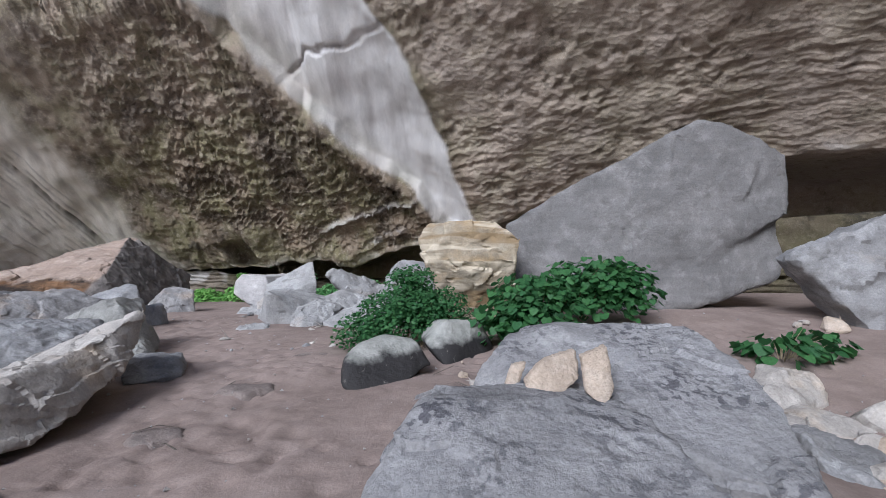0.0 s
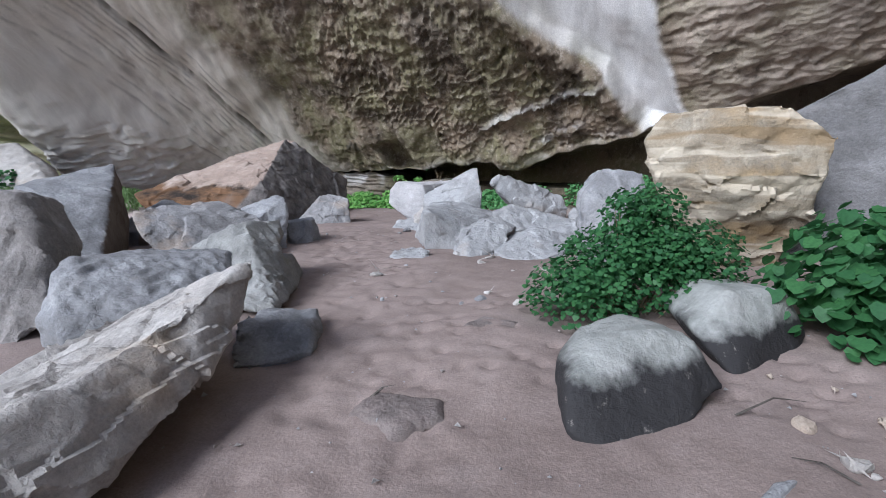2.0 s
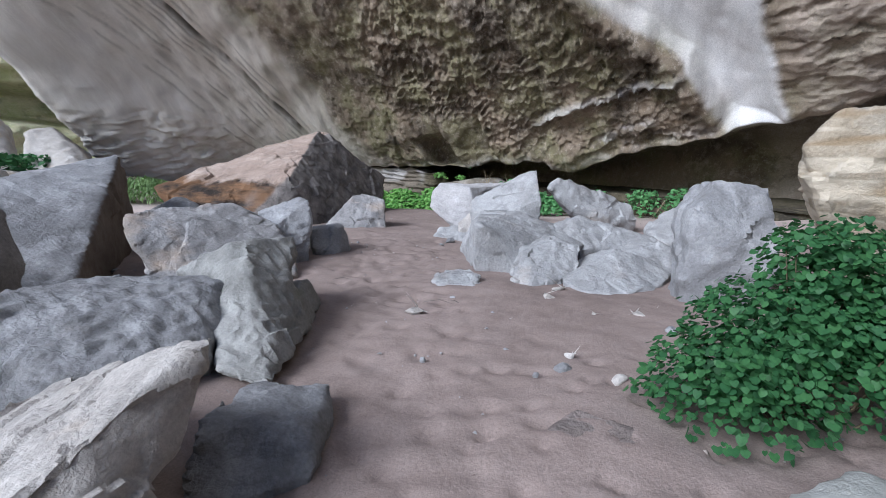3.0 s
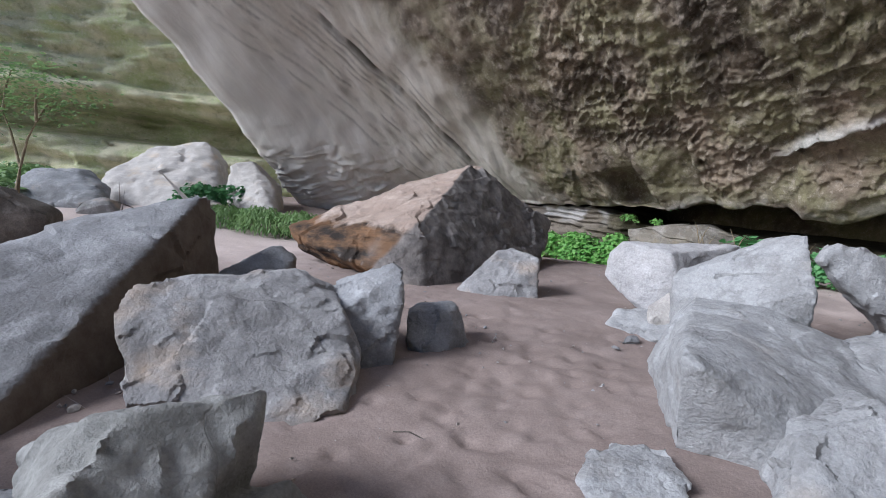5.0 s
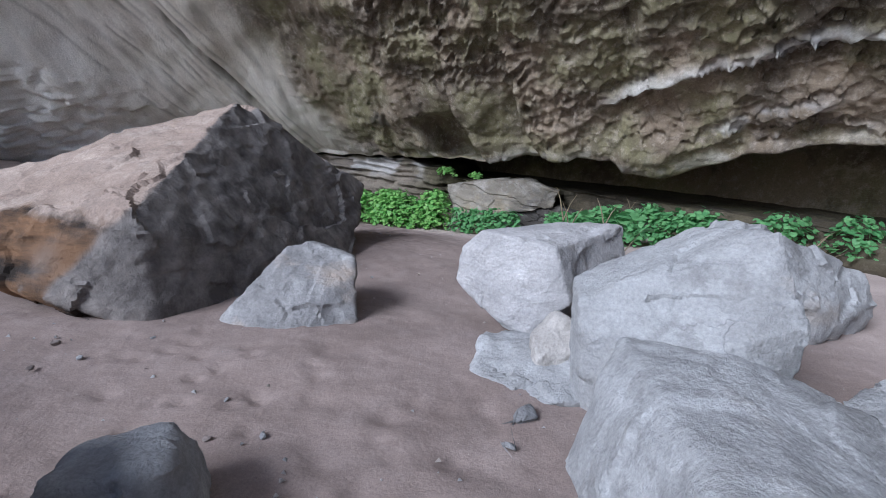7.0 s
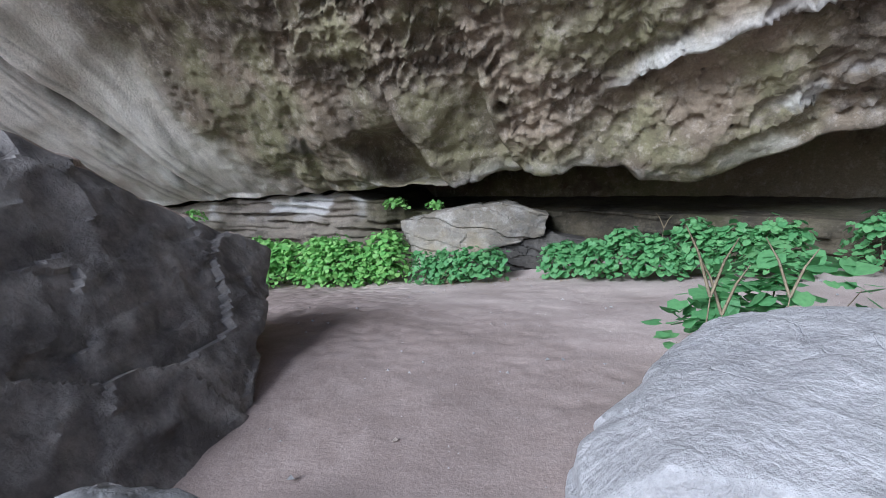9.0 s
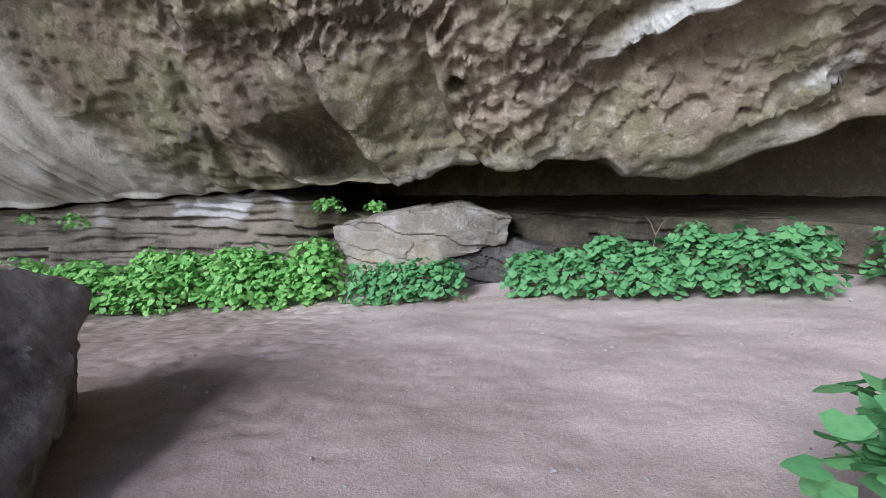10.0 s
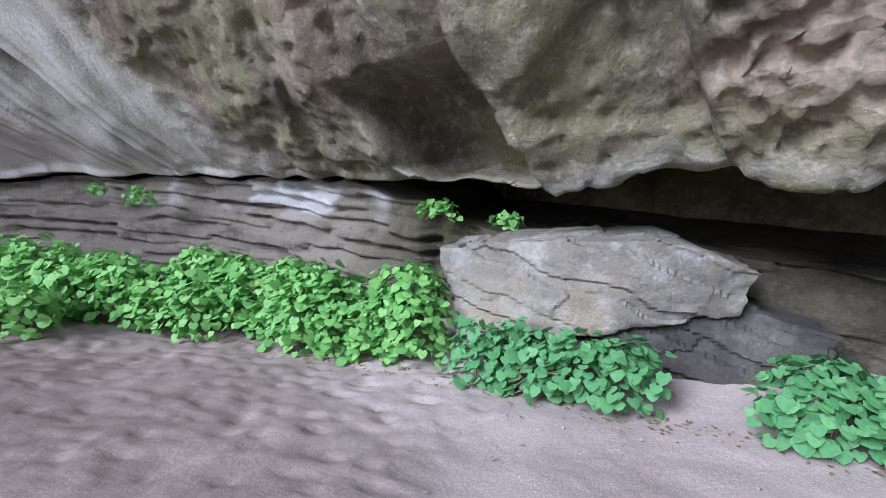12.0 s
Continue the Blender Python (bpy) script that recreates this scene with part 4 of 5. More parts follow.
boulder("boulder", [[(-3.14, 4.72, 0.31), (-3.35, 5, 0.49), (-2.86, 5.23, 0.43), (-2.73, 5.09, 0.32), (-2.97, 4.78, 0.3), (-3.29, 5.24, 0.32), (-3.46, 5.46, 0.47), (-3.06, 5.65, 0.42), (-2.96, 5.53, 0.33), (-3.15, 5.29, 0.31)]],
        GREY, "low grey stone under the tilted slab", salt=17, cell=0.03)
boulder("tall_boulder", [[(-7.21, 4.15, 1.45), (-6.42, 4.56, 1.5), (-5.47, 5, 1.37), (-5.11, 4.94, 0.91), (-4.86, 4.73, 0.42), (-5.79, 3.71, -0.4), (-7.28, 4.75, 1.39), (-6.57, 5.12, 1.44), (-5.71, 5.51, 1.32), (-5.39, 5.46, 0.91), (-5.16, 5.27, 0.47), (-6, 4.35, -0.27)]],
        FLUTED, "tall grey-brown fluted boulder", salt=18, cell=0.035, rough=0.7, facet=0.4, flute=0.04)
boulder("boulder", [[(-13.7, 5.18, 1.65), (-12.85, 6.39, 1.56), (-12.6, 7.15, 1.03), (-12.53, 7.1, 0.46), (-13.54, 5.08, 0.42), (-14.16, 5.92, 1.52), (-13.48, 6.89, 1.45), (-13.28, 7.5, 1.03), (-13.22, 7.46, 0.57), (-14.03, 5.84, 0.54)]],
        BROWN, "dark brown boulder beyond the angular slab", salt=19, cell=0.06)
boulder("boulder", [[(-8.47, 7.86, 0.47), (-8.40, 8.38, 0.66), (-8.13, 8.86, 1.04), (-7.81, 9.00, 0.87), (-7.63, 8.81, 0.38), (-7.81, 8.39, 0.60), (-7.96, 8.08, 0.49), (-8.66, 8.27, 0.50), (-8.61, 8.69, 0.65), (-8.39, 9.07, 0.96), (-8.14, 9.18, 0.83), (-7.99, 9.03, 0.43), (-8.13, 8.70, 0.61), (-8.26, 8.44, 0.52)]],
        GREY_SHADED, "small angular grey boulder on sand", salt=20)
boulder("pile_boulder", [[(-5.24, 12.05, 1.07), (-5.06, 12.00, 1.25), (-4.42, 11.94, 1.18), (-3.95, 13.12, 1.24), (-3.88, 12.97, 0.96), (-4.26, 11.94, 0.74), (-4.55, 11.86, 0.43), (-4.87, 11.88, 0.51), (-5.26, 12.01, 0.75), (-4.51, 13.12, 1.19), (-5.25, 12.37, 1.05), (-5.09, 12.32, 1.20), (-4.55, 12.27, 1.14), (-4.15, 13.28, 1.19), (-4.09, 13.15, 0.96), (-4.42, 12.28, 0.77), (-4.67, 12.21, 0.50), (-4.93, 12.22, 0.57), (-5.26, 12.34, 0.77), (-4.63, 13.28, 1.15), (-4.6, 12.25, 0.2), (-4.3, 12.6, 0.2)]],
        WHITE, "flat-topped grey boulder at the end of the rock pile", salt=21, cell=0.022, rough=0.55, facet=0.4, soften=3, sink=False, group="rock pile")
boulder("pile_boulder", [[(-4.19, 11.32, 1.00), (-3.91, 11.57, 1.13), (-3.25, 11.54, 1.54), (-3.12, 11.48, 1.56), (-2.95, 11.21, 1.10), (-3.25, 11.07, 0.98), (-3.59, 11.06, 0.81), (-3.79, 11.15, 0.82), (-4.10, 11.20, 0.83), (-4.26, 11.83, 1.01), (-4.04, 12.03, 1.12), (-3.51, 12.00, 1.45), (-3.40, 11.96, 1.46), (-3.27, 11.74, 1.09), (-3.51, 11.63, 1.00), (-3.78, 11.62, 0.86), (-3.94, 11.70, 0.87), (-4.19, 11.73, 0.88)]],
        PILE, "large flat pale boulder in the rock pile", salt=22, cell=0.024, rough=0.6, group="rock pile")
boulder("stone", [[(-4.49, 11.54, 0.57), (-4.32, 11.75, 0.72), (-4.15, 11.79, 0.64), (-4.15, 11.6, 0.51), (-4.41, 11.44, 0.48), (-4.52, 11.74, 0.57), (-4.39, 11.91, 0.69), (-4.25, 11.94, 0.63), (-4.25, 11.79, 0.52), (-4.46, 11.66, 0.5)]],
        PALE, "small cream stone lying by the rock pile", salt=23, cell=0.02, group="rock pile")
boulder("pile_boulder", [[(-4.89, 11.33, 0.32), (-4.91, 11.62, 0.42), (-4.25, 11.72, 0.49), (-3.8, 11.32, 0.41), (-4.3, 11.11, 0.31), (-4.94, 11.72, 0.33), (-4.95, 11.95, 0.41), (-4.43, 12.03, 0.47), (-4.07, 11.71, 0.41), (-4.47, 11.55, 0.33)]],
        PILE, "low layered grey stone at the edge of the pile", salt=24, cell=0.025, group="rock pile")
boulder("pile_boulder", [[(-3.36, 9.05, 0.15), (-3.31, 8.9, 0.98), (-3.18, 8.92, 0.93), (-2.75, 9.2, 0.55), (-2.75, 9.25, 0.15), (-2.2, 10.2, 0.5), (-2.2, 11, 0.55), (-3.3, 11.5, 0.86), (-3.9, 11.2, 0.86), (-3.98, 10.9, 0.7), (-4.1, 10.6, 0.15)]],
        PILE, "broad smooth grey boulder of the rock pile", salt=25, cell=0.024, rough=0.75, facet=0.3, group="rock pile")
boulder("pile_boulder", [[(-2.77, 8.75, 0.34), (-2.74, 9.06, 0.64), (-2.41, 9.52, 0.81), (-2.11, 9.55, 0.72), (-2.09, 9.15, 0.46), (-2.49, 8.66, 0.33), (-2.9, 9.17, 0.38), (-2.87, 9.42, 0.62), (-2.61, 9.79, 0.76), (-2.37, 9.81, 0.69), (-2.35, 9.49, 0.48), (-2.67, 9.1, 0.37)]],
        PILE, "grey boulder of the rock pile", salt=26, cell=0.022, group="rock pile")
boulder("pile_boulder", [[(-2.22, 8.83, 0.41), (-1.72, 9.64, 0.69), (-1.31, 9.95, 0.56), (-1.04, 9.83, 0.42), (-1.27, 9.22, 0.31), (-1.83, 8.68, 0.32), (-2.33, 9.37, 0.42), (-1.93, 10.02, 0.64), (-1.6, 10.27, 0.54), (-1.39, 10.17, 0.43), (-1.57, 9.69, 0.34), (-2.02, 9.25, 0.35)]],
        PILE, "grey boulder of the rock pile", salt=27, cell=0.022, rough=0.6, group="rock pile")
boulder("pile_boulder", [[(-3.6, 8.29, 0.37), (-3.44, 8.51, 0.41), (-3.12, 8.68, 0.4), (-2.97, 8.28, 0.32), (-3.18, 8.03, 0.25), (-3.7, 8.61, 0.37), (-3.57, 8.79, 0.4), (-3.32, 8.92, 0.39), (-3.2, 8.6, 0.33), (-3.37, 8.4, 0.27)]],
        PILE, "low pale boulder in the sand beside the pile", salt=28, cell=0.03, group="rock pile")
boulder("pile_boulder", [[(-2.7, 10.63, 0.76), (-2.32, 11.1, 0.91), (-1.19, 11.65, 0.55), (-1.24, 11.36, 0.45), (-2.22, 10.48, 0.48), (-2.79, 11.15, 0.73), (-2.48, 11.53, 0.85), (-1.58, 11.97, 0.57), (-1.62, 11.73, 0.49), (-2.4, 11.03, 0.51)]],
        PILE, "long flat grey boulder of the rock pile", salt=29, cell=0.035, group="rock pile")
boulder("pile_boulder", [[(-3.16, 12.93, 1.22), (-3.05, 13.03, 1.39), (-2.84, 13.15, 1.4), (-1.63, 14.05, 0.91), (-1.51, 14.02, 0.49), (-2.21, 13.2, 0.62), (-3.25, 13.46, 1.18), (-3.16, 13.54, 1.31), (-2.99, 13.64, 1.32), (-2.03, 14.36, 0.93), (-1.93, 14.33, 0.59), (-2.49, 13.68, 0.7)]],
        PILE, "leaning grey slab of the rock pile", salt=30, cell=0.04, group="rock pile")
boulder("pile_boulder", [[(-1.33, 11.83, 0.65), (-0.73, 12.59, 1.04), (-0.2, 12.58, 0.73), (-0.09, 12.25, 0.53), (-1.13, 11.54, 0.47), (-1.44, 12.33, 0.66), (-0.96, 12.94, 0.97), (-0.54, 12.93, 0.72), (-0.45, 12.67, 0.56), (-1.28, 12.1, 0.51)]],
        PILE, "grey boulder at the back of the pile", salt=31, cell=0.04, group="rock pile")
boulder("pile_boulder", [[(-1.73, 10.29, 0.49), (-1.25, 10.82, 0.63), (-0.65, 11, 0.49), (-0.8, 10.51, 0.25), (-1.21, 10.29, 0.27), (-1.8, 10.7, 0.48), (-1.42, 11.12, 0.59), (-0.94, 11.27, 0.48), (-1.06, 10.87, 0.29), (-1.39, 10.7, 0.3)]],
        PILE, "low pale grey boulder of the rock pile", salt=32, cell=0.035, group="rock pile")
boulder("boulder", [[(5.16, 7, 1.58), (6.48, 6.98, 2.24), (7.57, 6.98, 2.2), (7.36, 6.84, 0.41), (6.23, 6.83, 0.85), (5.59, 6.91, 1.17), (5.41, 7.78, 1.55), (6.46, 7.77, 2.07), (7.34, 7.77, 2.04), (7.17, 7.66, 0.61), (6.26, 7.65, 0.96), (5.75, 7.71, 1.22)]],
        GREY, "grey slab boulder in front of dark recess", salt=33, cell=0.06)
boulder("stone", [[(2.94, 4.44, 0.26), (3.25, 4.74, 0.45), (3.72, 4.84, 0.38), (3.81, 4.75, 0.18), (3.13, 4.35, 0.16), (3.03, 4.78, 0.27), (3.27, 5.02, 0.42), (3.65, 5.1, 0.36), (3.72, 5.02, 0.2), (3.18, 4.7, 0.19)]],
        PALE, "pale stone on the sandy slope", salt=34, cell=0.03, group="loose stones")
boulder("stone", [[(2.91, 4.05, 0.18), (3.25, 4.25, 0.22), (3.8, 4.15, 0.05), (3.52, 3.85, -0.03), (3, 3.75, 0.05), (2.99, 4.34, 0.16), (3.26, 4.5, 0.19), (3.7, 4.42, 0.06), (3.48, 4.18, -0.01), (3.06, 4.1, 0.06)]],
        PALE, "pale flat stone on the sandy slope", salt=35, cell=0.03, group="loose stones")
boulder("stone", [[(2.42, 3.24, 0.32), (2.71, 3.34, 0.28), (3.06, 3.35, 0.17), (2.75, 3.05, 0.14), (2.33, 2.85, 0.12), (2.47, 3.53, 0.3), (2.7, 3.61, 0.27), (2.98, 3.61, 0.18), (2.73, 3.37, 0.15), (2.39, 3.21, 0.14)]],
        GREY, "pale grey stone beside the lichen boulder", salt=36, cell=0.025, group="loose stones")
boulder("stone", [[(0.36, 2.88, 0.69), (0.42, 2.97, 0.84), (0.52, 2.97, 0.86), (0.48, 2.93, 0.77), (0.41, 2.88, 0.67), (0.36, 2.94, 0.69), (0.42, 3.03, 0.84), (0.52, 3.03, 0.86), (0.48, 2.99, 0.77), (0.41, 2.94, 0.67)]],
        TAN, "small tan stone standing on the lichen boulder", salt=37, cell=0.012, sink=False, rough=0.6, group="three stones")
boulder("stone", [[(0.48, 2.88, 0.75), (0.6, 2.92, 0.87), (0.83, 3.02, 0.92), (0.83, 2.93, 0.77), (0.71, 2.83, 0.7), (0.5, 2.83, 0.7), (0.48, 2.96, 0.75), (0.6, 3, 0.87), (0.83, 3.1, 0.92), (0.83, 3.01, 0.77), (0.71, 2.91, 0.7), (0.5, 2.91, 0.7)]],
        TAN, "flat tan stone lying on the lichen boulder", salt=38, cell=0.012, sink=False, rough=0.6, group="three stones")
boulder("stone", [[(0.82, 2.87, 0.91), (1, 2.92, 0.97), (0.99, 2.78, 0.74), (0.9, 2.68, 0.66), (0.82, 2.73, 0.72), (0.82, 2.95, 0.91), (1, 3, 0.97), (0.99, 2.86, 0.74), (0.9, 2.76, 0.66), (0.82, 2.81, 0.72)]],
        TAN, "long tan stone lying on the lichen boulder", salt=39, cell=0.012, sink=False, rough=0.6, group="three stones")
boulder("ledge_block", [[(-8.25, 19.66, 0.78), (-7.59, 19.59, 0.91), (-6.22, 19.45, 1.08), (-5.40, 19.63, 0.83), (-5.54, 19.66, 0.43), (-6.58, 19.40, 0.21), (-7.91, 19.42, -0.13), (-8.04, 19.52, 0.50), (-8.20, 20.45, 0.77), (-7.58, 20.39, 0.90), (-6.27, 20.25, 1.06), (-5.49, 20.42, 0.82), (-5.63, 20.46, 0.44), (-6.62, 20.21, 0.23), (-7.88, 20.22, -0.10), (-8.00, 20.32, 0.50)]],
        BLOCK, "pale tan layered sandstone block lying on the ledge", salt=40, cell=0.025, strata=0.07, rough=0.6, soften=1, sink=False)
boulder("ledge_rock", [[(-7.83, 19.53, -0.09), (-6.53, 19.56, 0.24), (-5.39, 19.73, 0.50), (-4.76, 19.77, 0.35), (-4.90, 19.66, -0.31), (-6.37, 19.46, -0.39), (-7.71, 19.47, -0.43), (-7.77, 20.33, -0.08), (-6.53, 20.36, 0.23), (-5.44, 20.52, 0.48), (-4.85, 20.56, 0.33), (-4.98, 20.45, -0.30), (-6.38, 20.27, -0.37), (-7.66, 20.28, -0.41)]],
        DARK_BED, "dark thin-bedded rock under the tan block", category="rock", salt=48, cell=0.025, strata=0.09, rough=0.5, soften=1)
boulder("boulder", [[(-23.28, 9.45, 0.61), (-24.13, 10.27, 1.82), (-24.21, 11.88, 2.75), (-22.9, 13.4, 3.12), (-21.89, 13.55, 2.15), (-20.25, 12.8, 0.74), (-20.58, 10.86, 0.38), (-24.59, 11.26, 0.82), (-25.27, 11.91, 1.79), (-25.34, 13.2, 2.53), (-24.29, 14.42, 2.83), (-23.48, 14.54, 2.05), (-22.17, 13.94, 0.92), (-22.43, 12.39, 0.63)]],
        PALE, "large pale boulder in the far alcove", salt=41, cell=0.12)
boulder("boulder", [[(-20.07, 13.04, 0.95), (-21.16, 13.6, 2.16), (-20.62, 14.24, 2.39), (-19.45, 14.56, 1.38), (-17.89, 13.78, 0.31), (-21.13, 14.21, 1.05), (-22, 14.66, 2.02), (-21.57, 15.17, 2.2), (-20.64, 15.43, 1.39), (-19.39, 14.8, 0.54)]],
        PALE, "pale boulder beside the crumbled wall foot", salt=42, cell=0.1)
boulder("boulder", [[(-22.55, 7.36, 1.15), (-22.79, 7.98, 1.77), (-22.42, 9.15, 1.81), (-21.24, 9.56, 1.2), (-20.11, 9.2, 0.74), (-21.59, 7.53, 0.5), (-23.14, 8.25, 1.16), (-23.33, 8.75, 1.66), (-23.03, 9.69, 1.69), (-22.09, 10.01, 1.2), (-21.18, 9.73, 0.83), (-22.37, 8.39, 0.64)]],
        GREY, "grey boulder among shrubs in the far alcove", salt=43, cell=0.1)
boulder("flat_stone", [[(-1.92, 5.87, 0.26), (-1.78, 6.21, 0.26), (-1.33, 6.12, 0.26), (-1.32, 5.74, 0.25), (-1.63, 5.56, 0.25), (-1.84, 5.88, 0.36), (-1.73, 6.13, 0.36), (-1.4, 6.06, 0.36), (-1.39, 5.78, 0.34), (-1.62, 5.64, 0.34)]],
        BURIED, "pale flat stone flush with the sandy path", salt=44, cell=0.025, rough=0.4, sink=False)
boulder("flat_stone", [[(-2.16, 4.46, 0.22), (-2.1, 4.72, 0.23), (-1.61, 4.76, 0.23), (-1.56, 4.53, 0.23), (-1.8, 4.29, 0.22), (-2.08, 4.48, 0.31), (-2.04, 4.68, 0.32), (-1.67, 4.71, 0.32), (-1.63, 4.54, 0.32), (-1.81, 4.36, 0.31)]],
        BURIED, "grey flat stone half buried in the path", salt=45, cell=0.025, rough=0.6, sink=False)
boulder("flat_stone", [[(-2.21, 3.26, 0.2), (-2.25, 3.54, 0.2), (-1.87, 3.59, 0.2), (-1.76, 3.38, 0.2), (-1.94, 3.17, 0.19), (-2.16, 3.29, 0.28), (-2.19, 3.5, 0.28), (-1.9, 3.54, 0.28), (-1.82, 3.38, 0.28), (-1.96, 3.22, 0.27)]],
        BURIED, "broad grey stone half buried below the slab", salt=46, cell=0.03, rough=0.6, sink=False)
boulder("flat_stone", [[(-0.29, 4.17, 0.22), (-0.1, 4.45, 0.22), (0.08, 4.55, 0.23), (-0.09, 4.33, 0.22), (-0.24, 4.22, 0.33), (-0.1, 4.43, 0.33), (0.04, 4.51, 0.34), (-0.09, 4.34, 0.33)]],
        GREY, "thin grey flake lying on the sand", salt=47, cell=0.02, rough=0.5, sink=False)


# ---- plants ----
LEAF = np.array([(0, 0.12, 0), (0.32, -0.04, 0.04), (0.58, 0.28, 0.0), (0.36, 0.72, -0.05), (0, 1.0, -0.14), (-0.36, 0.72, -0.05), (-0.58, 0.28, 0.0), (-0.32, -0.04, 0.04), (0, 0.42, -0.06)])
LEAF_FACES = [(8, 0, 1), (8, 1, 2), (8, 2, 3), (8, 3, 4), (8, 4, 5), (8, 5, 6), (8, 6, 7), (8, 7, 0)]


def leaf_frames(rng, n, tilt, away=None):
    """Turns of the blades: tipped by tilt radians or so, pointing any way, or away from the plant where that is given."""
    yaw, tip, lean = rng.uniform(0, 2 * np.pi, n), rng.normal(0.5 * tilt, 0.5 * tilt, n), rng.normal(0, 0.4 * tilt, n)
    if away is not None:
        yaw, tip = away + rng.normal(0, 0.75, n), rng.normal(0.85 * tilt, 0.35, n)
    fwd = np.stack([np.cos(yaw) * np.cos(tip), np.sin(yaw) * np.cos(tip), -np.sin(tip)], 1)
    side = np.stack([-np.sin(yaw), np.cos(yaw), lean], 1)
    side /= np.linalg.norm(side, axis=1)[:, None]
    side -= fwd * (side * fwd).sum(1)[:, None]
    return side, fwd, np.cross(side, fwd)


def foliage(name, at, size, mat, rng, tilt=0.7, narrow=1.0, away=None):
    n = len(at)
    s, f, u = leaf_frames(rng, n, tilt, away)
    k = size * rng.uniform(0.6, 1.25, n)
    v = at[:, None, :] + k[:, None, None] * (LEAF[None, :, 0:1] * narrow * s[:, None, :] + LEAF[None, :, 1:2] * f[:, None, :] + LEAF[None, :, 2:3] * u[:, None, :])
    faces = [tuple(i * 9 + a for a in t) for i in range(n) for t in LEAF_FACES]
    return mesh_of(name, v.reshape(-1, 3), faces, mat)


def stems(name, pairs, radius, mat):
    """Thin tapered stems, each bent once, from foot to tip."""
    verts, faces = [], []
    for a, b in pairs:
        a, b = np.array(a), np.array(b)
        mid = (a + b) / 2 + np.array([0, 0, 0.12 * np.linalg.norm(b - a)])
        off = len(verts)
        for c, r in ((a, radius), (mid, radius * 0.75), (b, radius * 0.35)):
            for q in range(4):
                verts.append(c + r * np.array([math.cos(q * 1.571), math.sin(q * 1.571), 0.3 * math.sin(q * 3.1)]))
        for ring in (0, 4):
            for q in range(4):
                faces.append((off + ring + q, off + ring + (q + 1) % 4, off + ring + 4 + (q + 1) % 4, off + ring + 4 + q))
    return mesh_of(name, verts, faces, mat)


def plant(name, lumps, count, size, mat, label, category, seed, tilt=0.95, narrow=1.0, singles=40, shell=0.5, stem_count=30, group=""):
    """A plant of overlapping lumps (x, y, z, rx, ry, rz): stems, a joined mass of leaves, and the outermost leaves singly."""
    rng = np.random.default_rng(seed)
    base = new(name)
    base.location = (lumps[0][0], lumps[0][1], float(ground_z(np.array(lumps[0][0]), np.array(lumps[0][1]))))
    o = np.array(base.location)
    vol = np.array([l[3] * l[4] + l[3] * l[5] for l in lumps])
    pick = rng.choice(len(lumps), count, p=vol / vol.sum())
    L = np.array(lumps)[pick]
    d = rng.normal(0, 1, (count, 3))
    d /= np.linalg.norm(d, axis=1)[:, None]
    d[:, 2] = np.where(d[:, 2] < -0.5, -d[:, 2], d[:, 2])
    r = 1 - shell * rng.random(count) ** 1.5
    at = L[:, :3] + d * r[:, None] * L[:, 3:] * (1 + 0.16 * fbm(L[:, :3] + d * 3.0, 2, seed))[:, None]
    at[:, 2] = np.maximum(at[:, 2], ground_z(at[:, 0], at[:, 1]) + 0.04 + 0.05 * rng.random(count))
    at -= o
    away = np.arctan2(d[:, 1], d[:, 0])
    tips = at[rng.choice(count, stem_count)]
    if stem_count:
        part("stem", stems("stem", [(tuple(t * np.array([0.35, 0.35, 0])), tuple(t)) for t in tips], 0.008, STEM), base)
    mass = part("foliage", foliage("foliage", at[singles:], size, mat, rng, tilt, narrow, away[singles:]), base)
    tagged(mass, kind="stuff")
    shared = foliage("leaf", np.zeros((1, 3)), size, mat, rng, 0.1, narrow, np.zeros(1))
    for p, turn in zip(at[:singles], away[:singles]):
        ob = part("leaf", shared, base)
        ob.matrix_basis = Matrix.LocRotScale(Vector(p), Euler((rng.normal(0, 0.3), rng.normal(0.75 * tilt, 0.3), turn + rng.normal(0, 0.7))), Vector([rng.uniform(0.8, 1.2)] * 3))
    return tagged(base, label, category, group)


def row(x0, x1, y0, y1, n, r, h, seed):
    """Lumps in a line along the wall foot."""
    rng = np.random.default_rng(seed)
    out = []
    for t in np.linspace(0, 1, n):
        x, y = x0 + (x1 - x0) * t, y0 + (y1 - y0) * t + rng.normal(0, 0.08)
        out.append((x, y, float(ground_z(np.array(x), np.array(y))) + h * rng.uniform(0.3, 0.5), r * rng.uniform(0.8, 1.2), r * rng.uniform(0.7, 1.0), h * rng.uniform(0.5, 0.75)))
    return out


plant("vine_patch", row(-11.2, -8.4, 19.5, 19.4, 9, 0.42, 0.92, 1), 4800, 0.092, VINE, "bright green broad-leaved vine along the wall foot", "vine", 1, group="vines at the wall foot")
plant("vine_patch", row(-7.6, -6.4, 19.05, 18.85, 5, 0.27, 0.62, 2), 950, 0.092, VINE_COOL, "small green vine clump in front of the ledge block", "vine", 2, group="vines at the wall foot")
plant("vine_patch", row(-5.2, -2.6, 18.6, 17.8, 7, 0.36, 0.72, 3), 2900, 0.092, VINE_COOL, "green broad-leaved vine patch below the overhang", "vine", 3, group="vines at the wall foot")
plant("vine_patch", row(-1.4, 0.4, 17.8, 17.0, 3, 0.45, 0.75, 4), 1000, 0.09, VINE_COOL, "green vine patch at the end of the ledge", "vine", 4, group="vines at the wall foot")
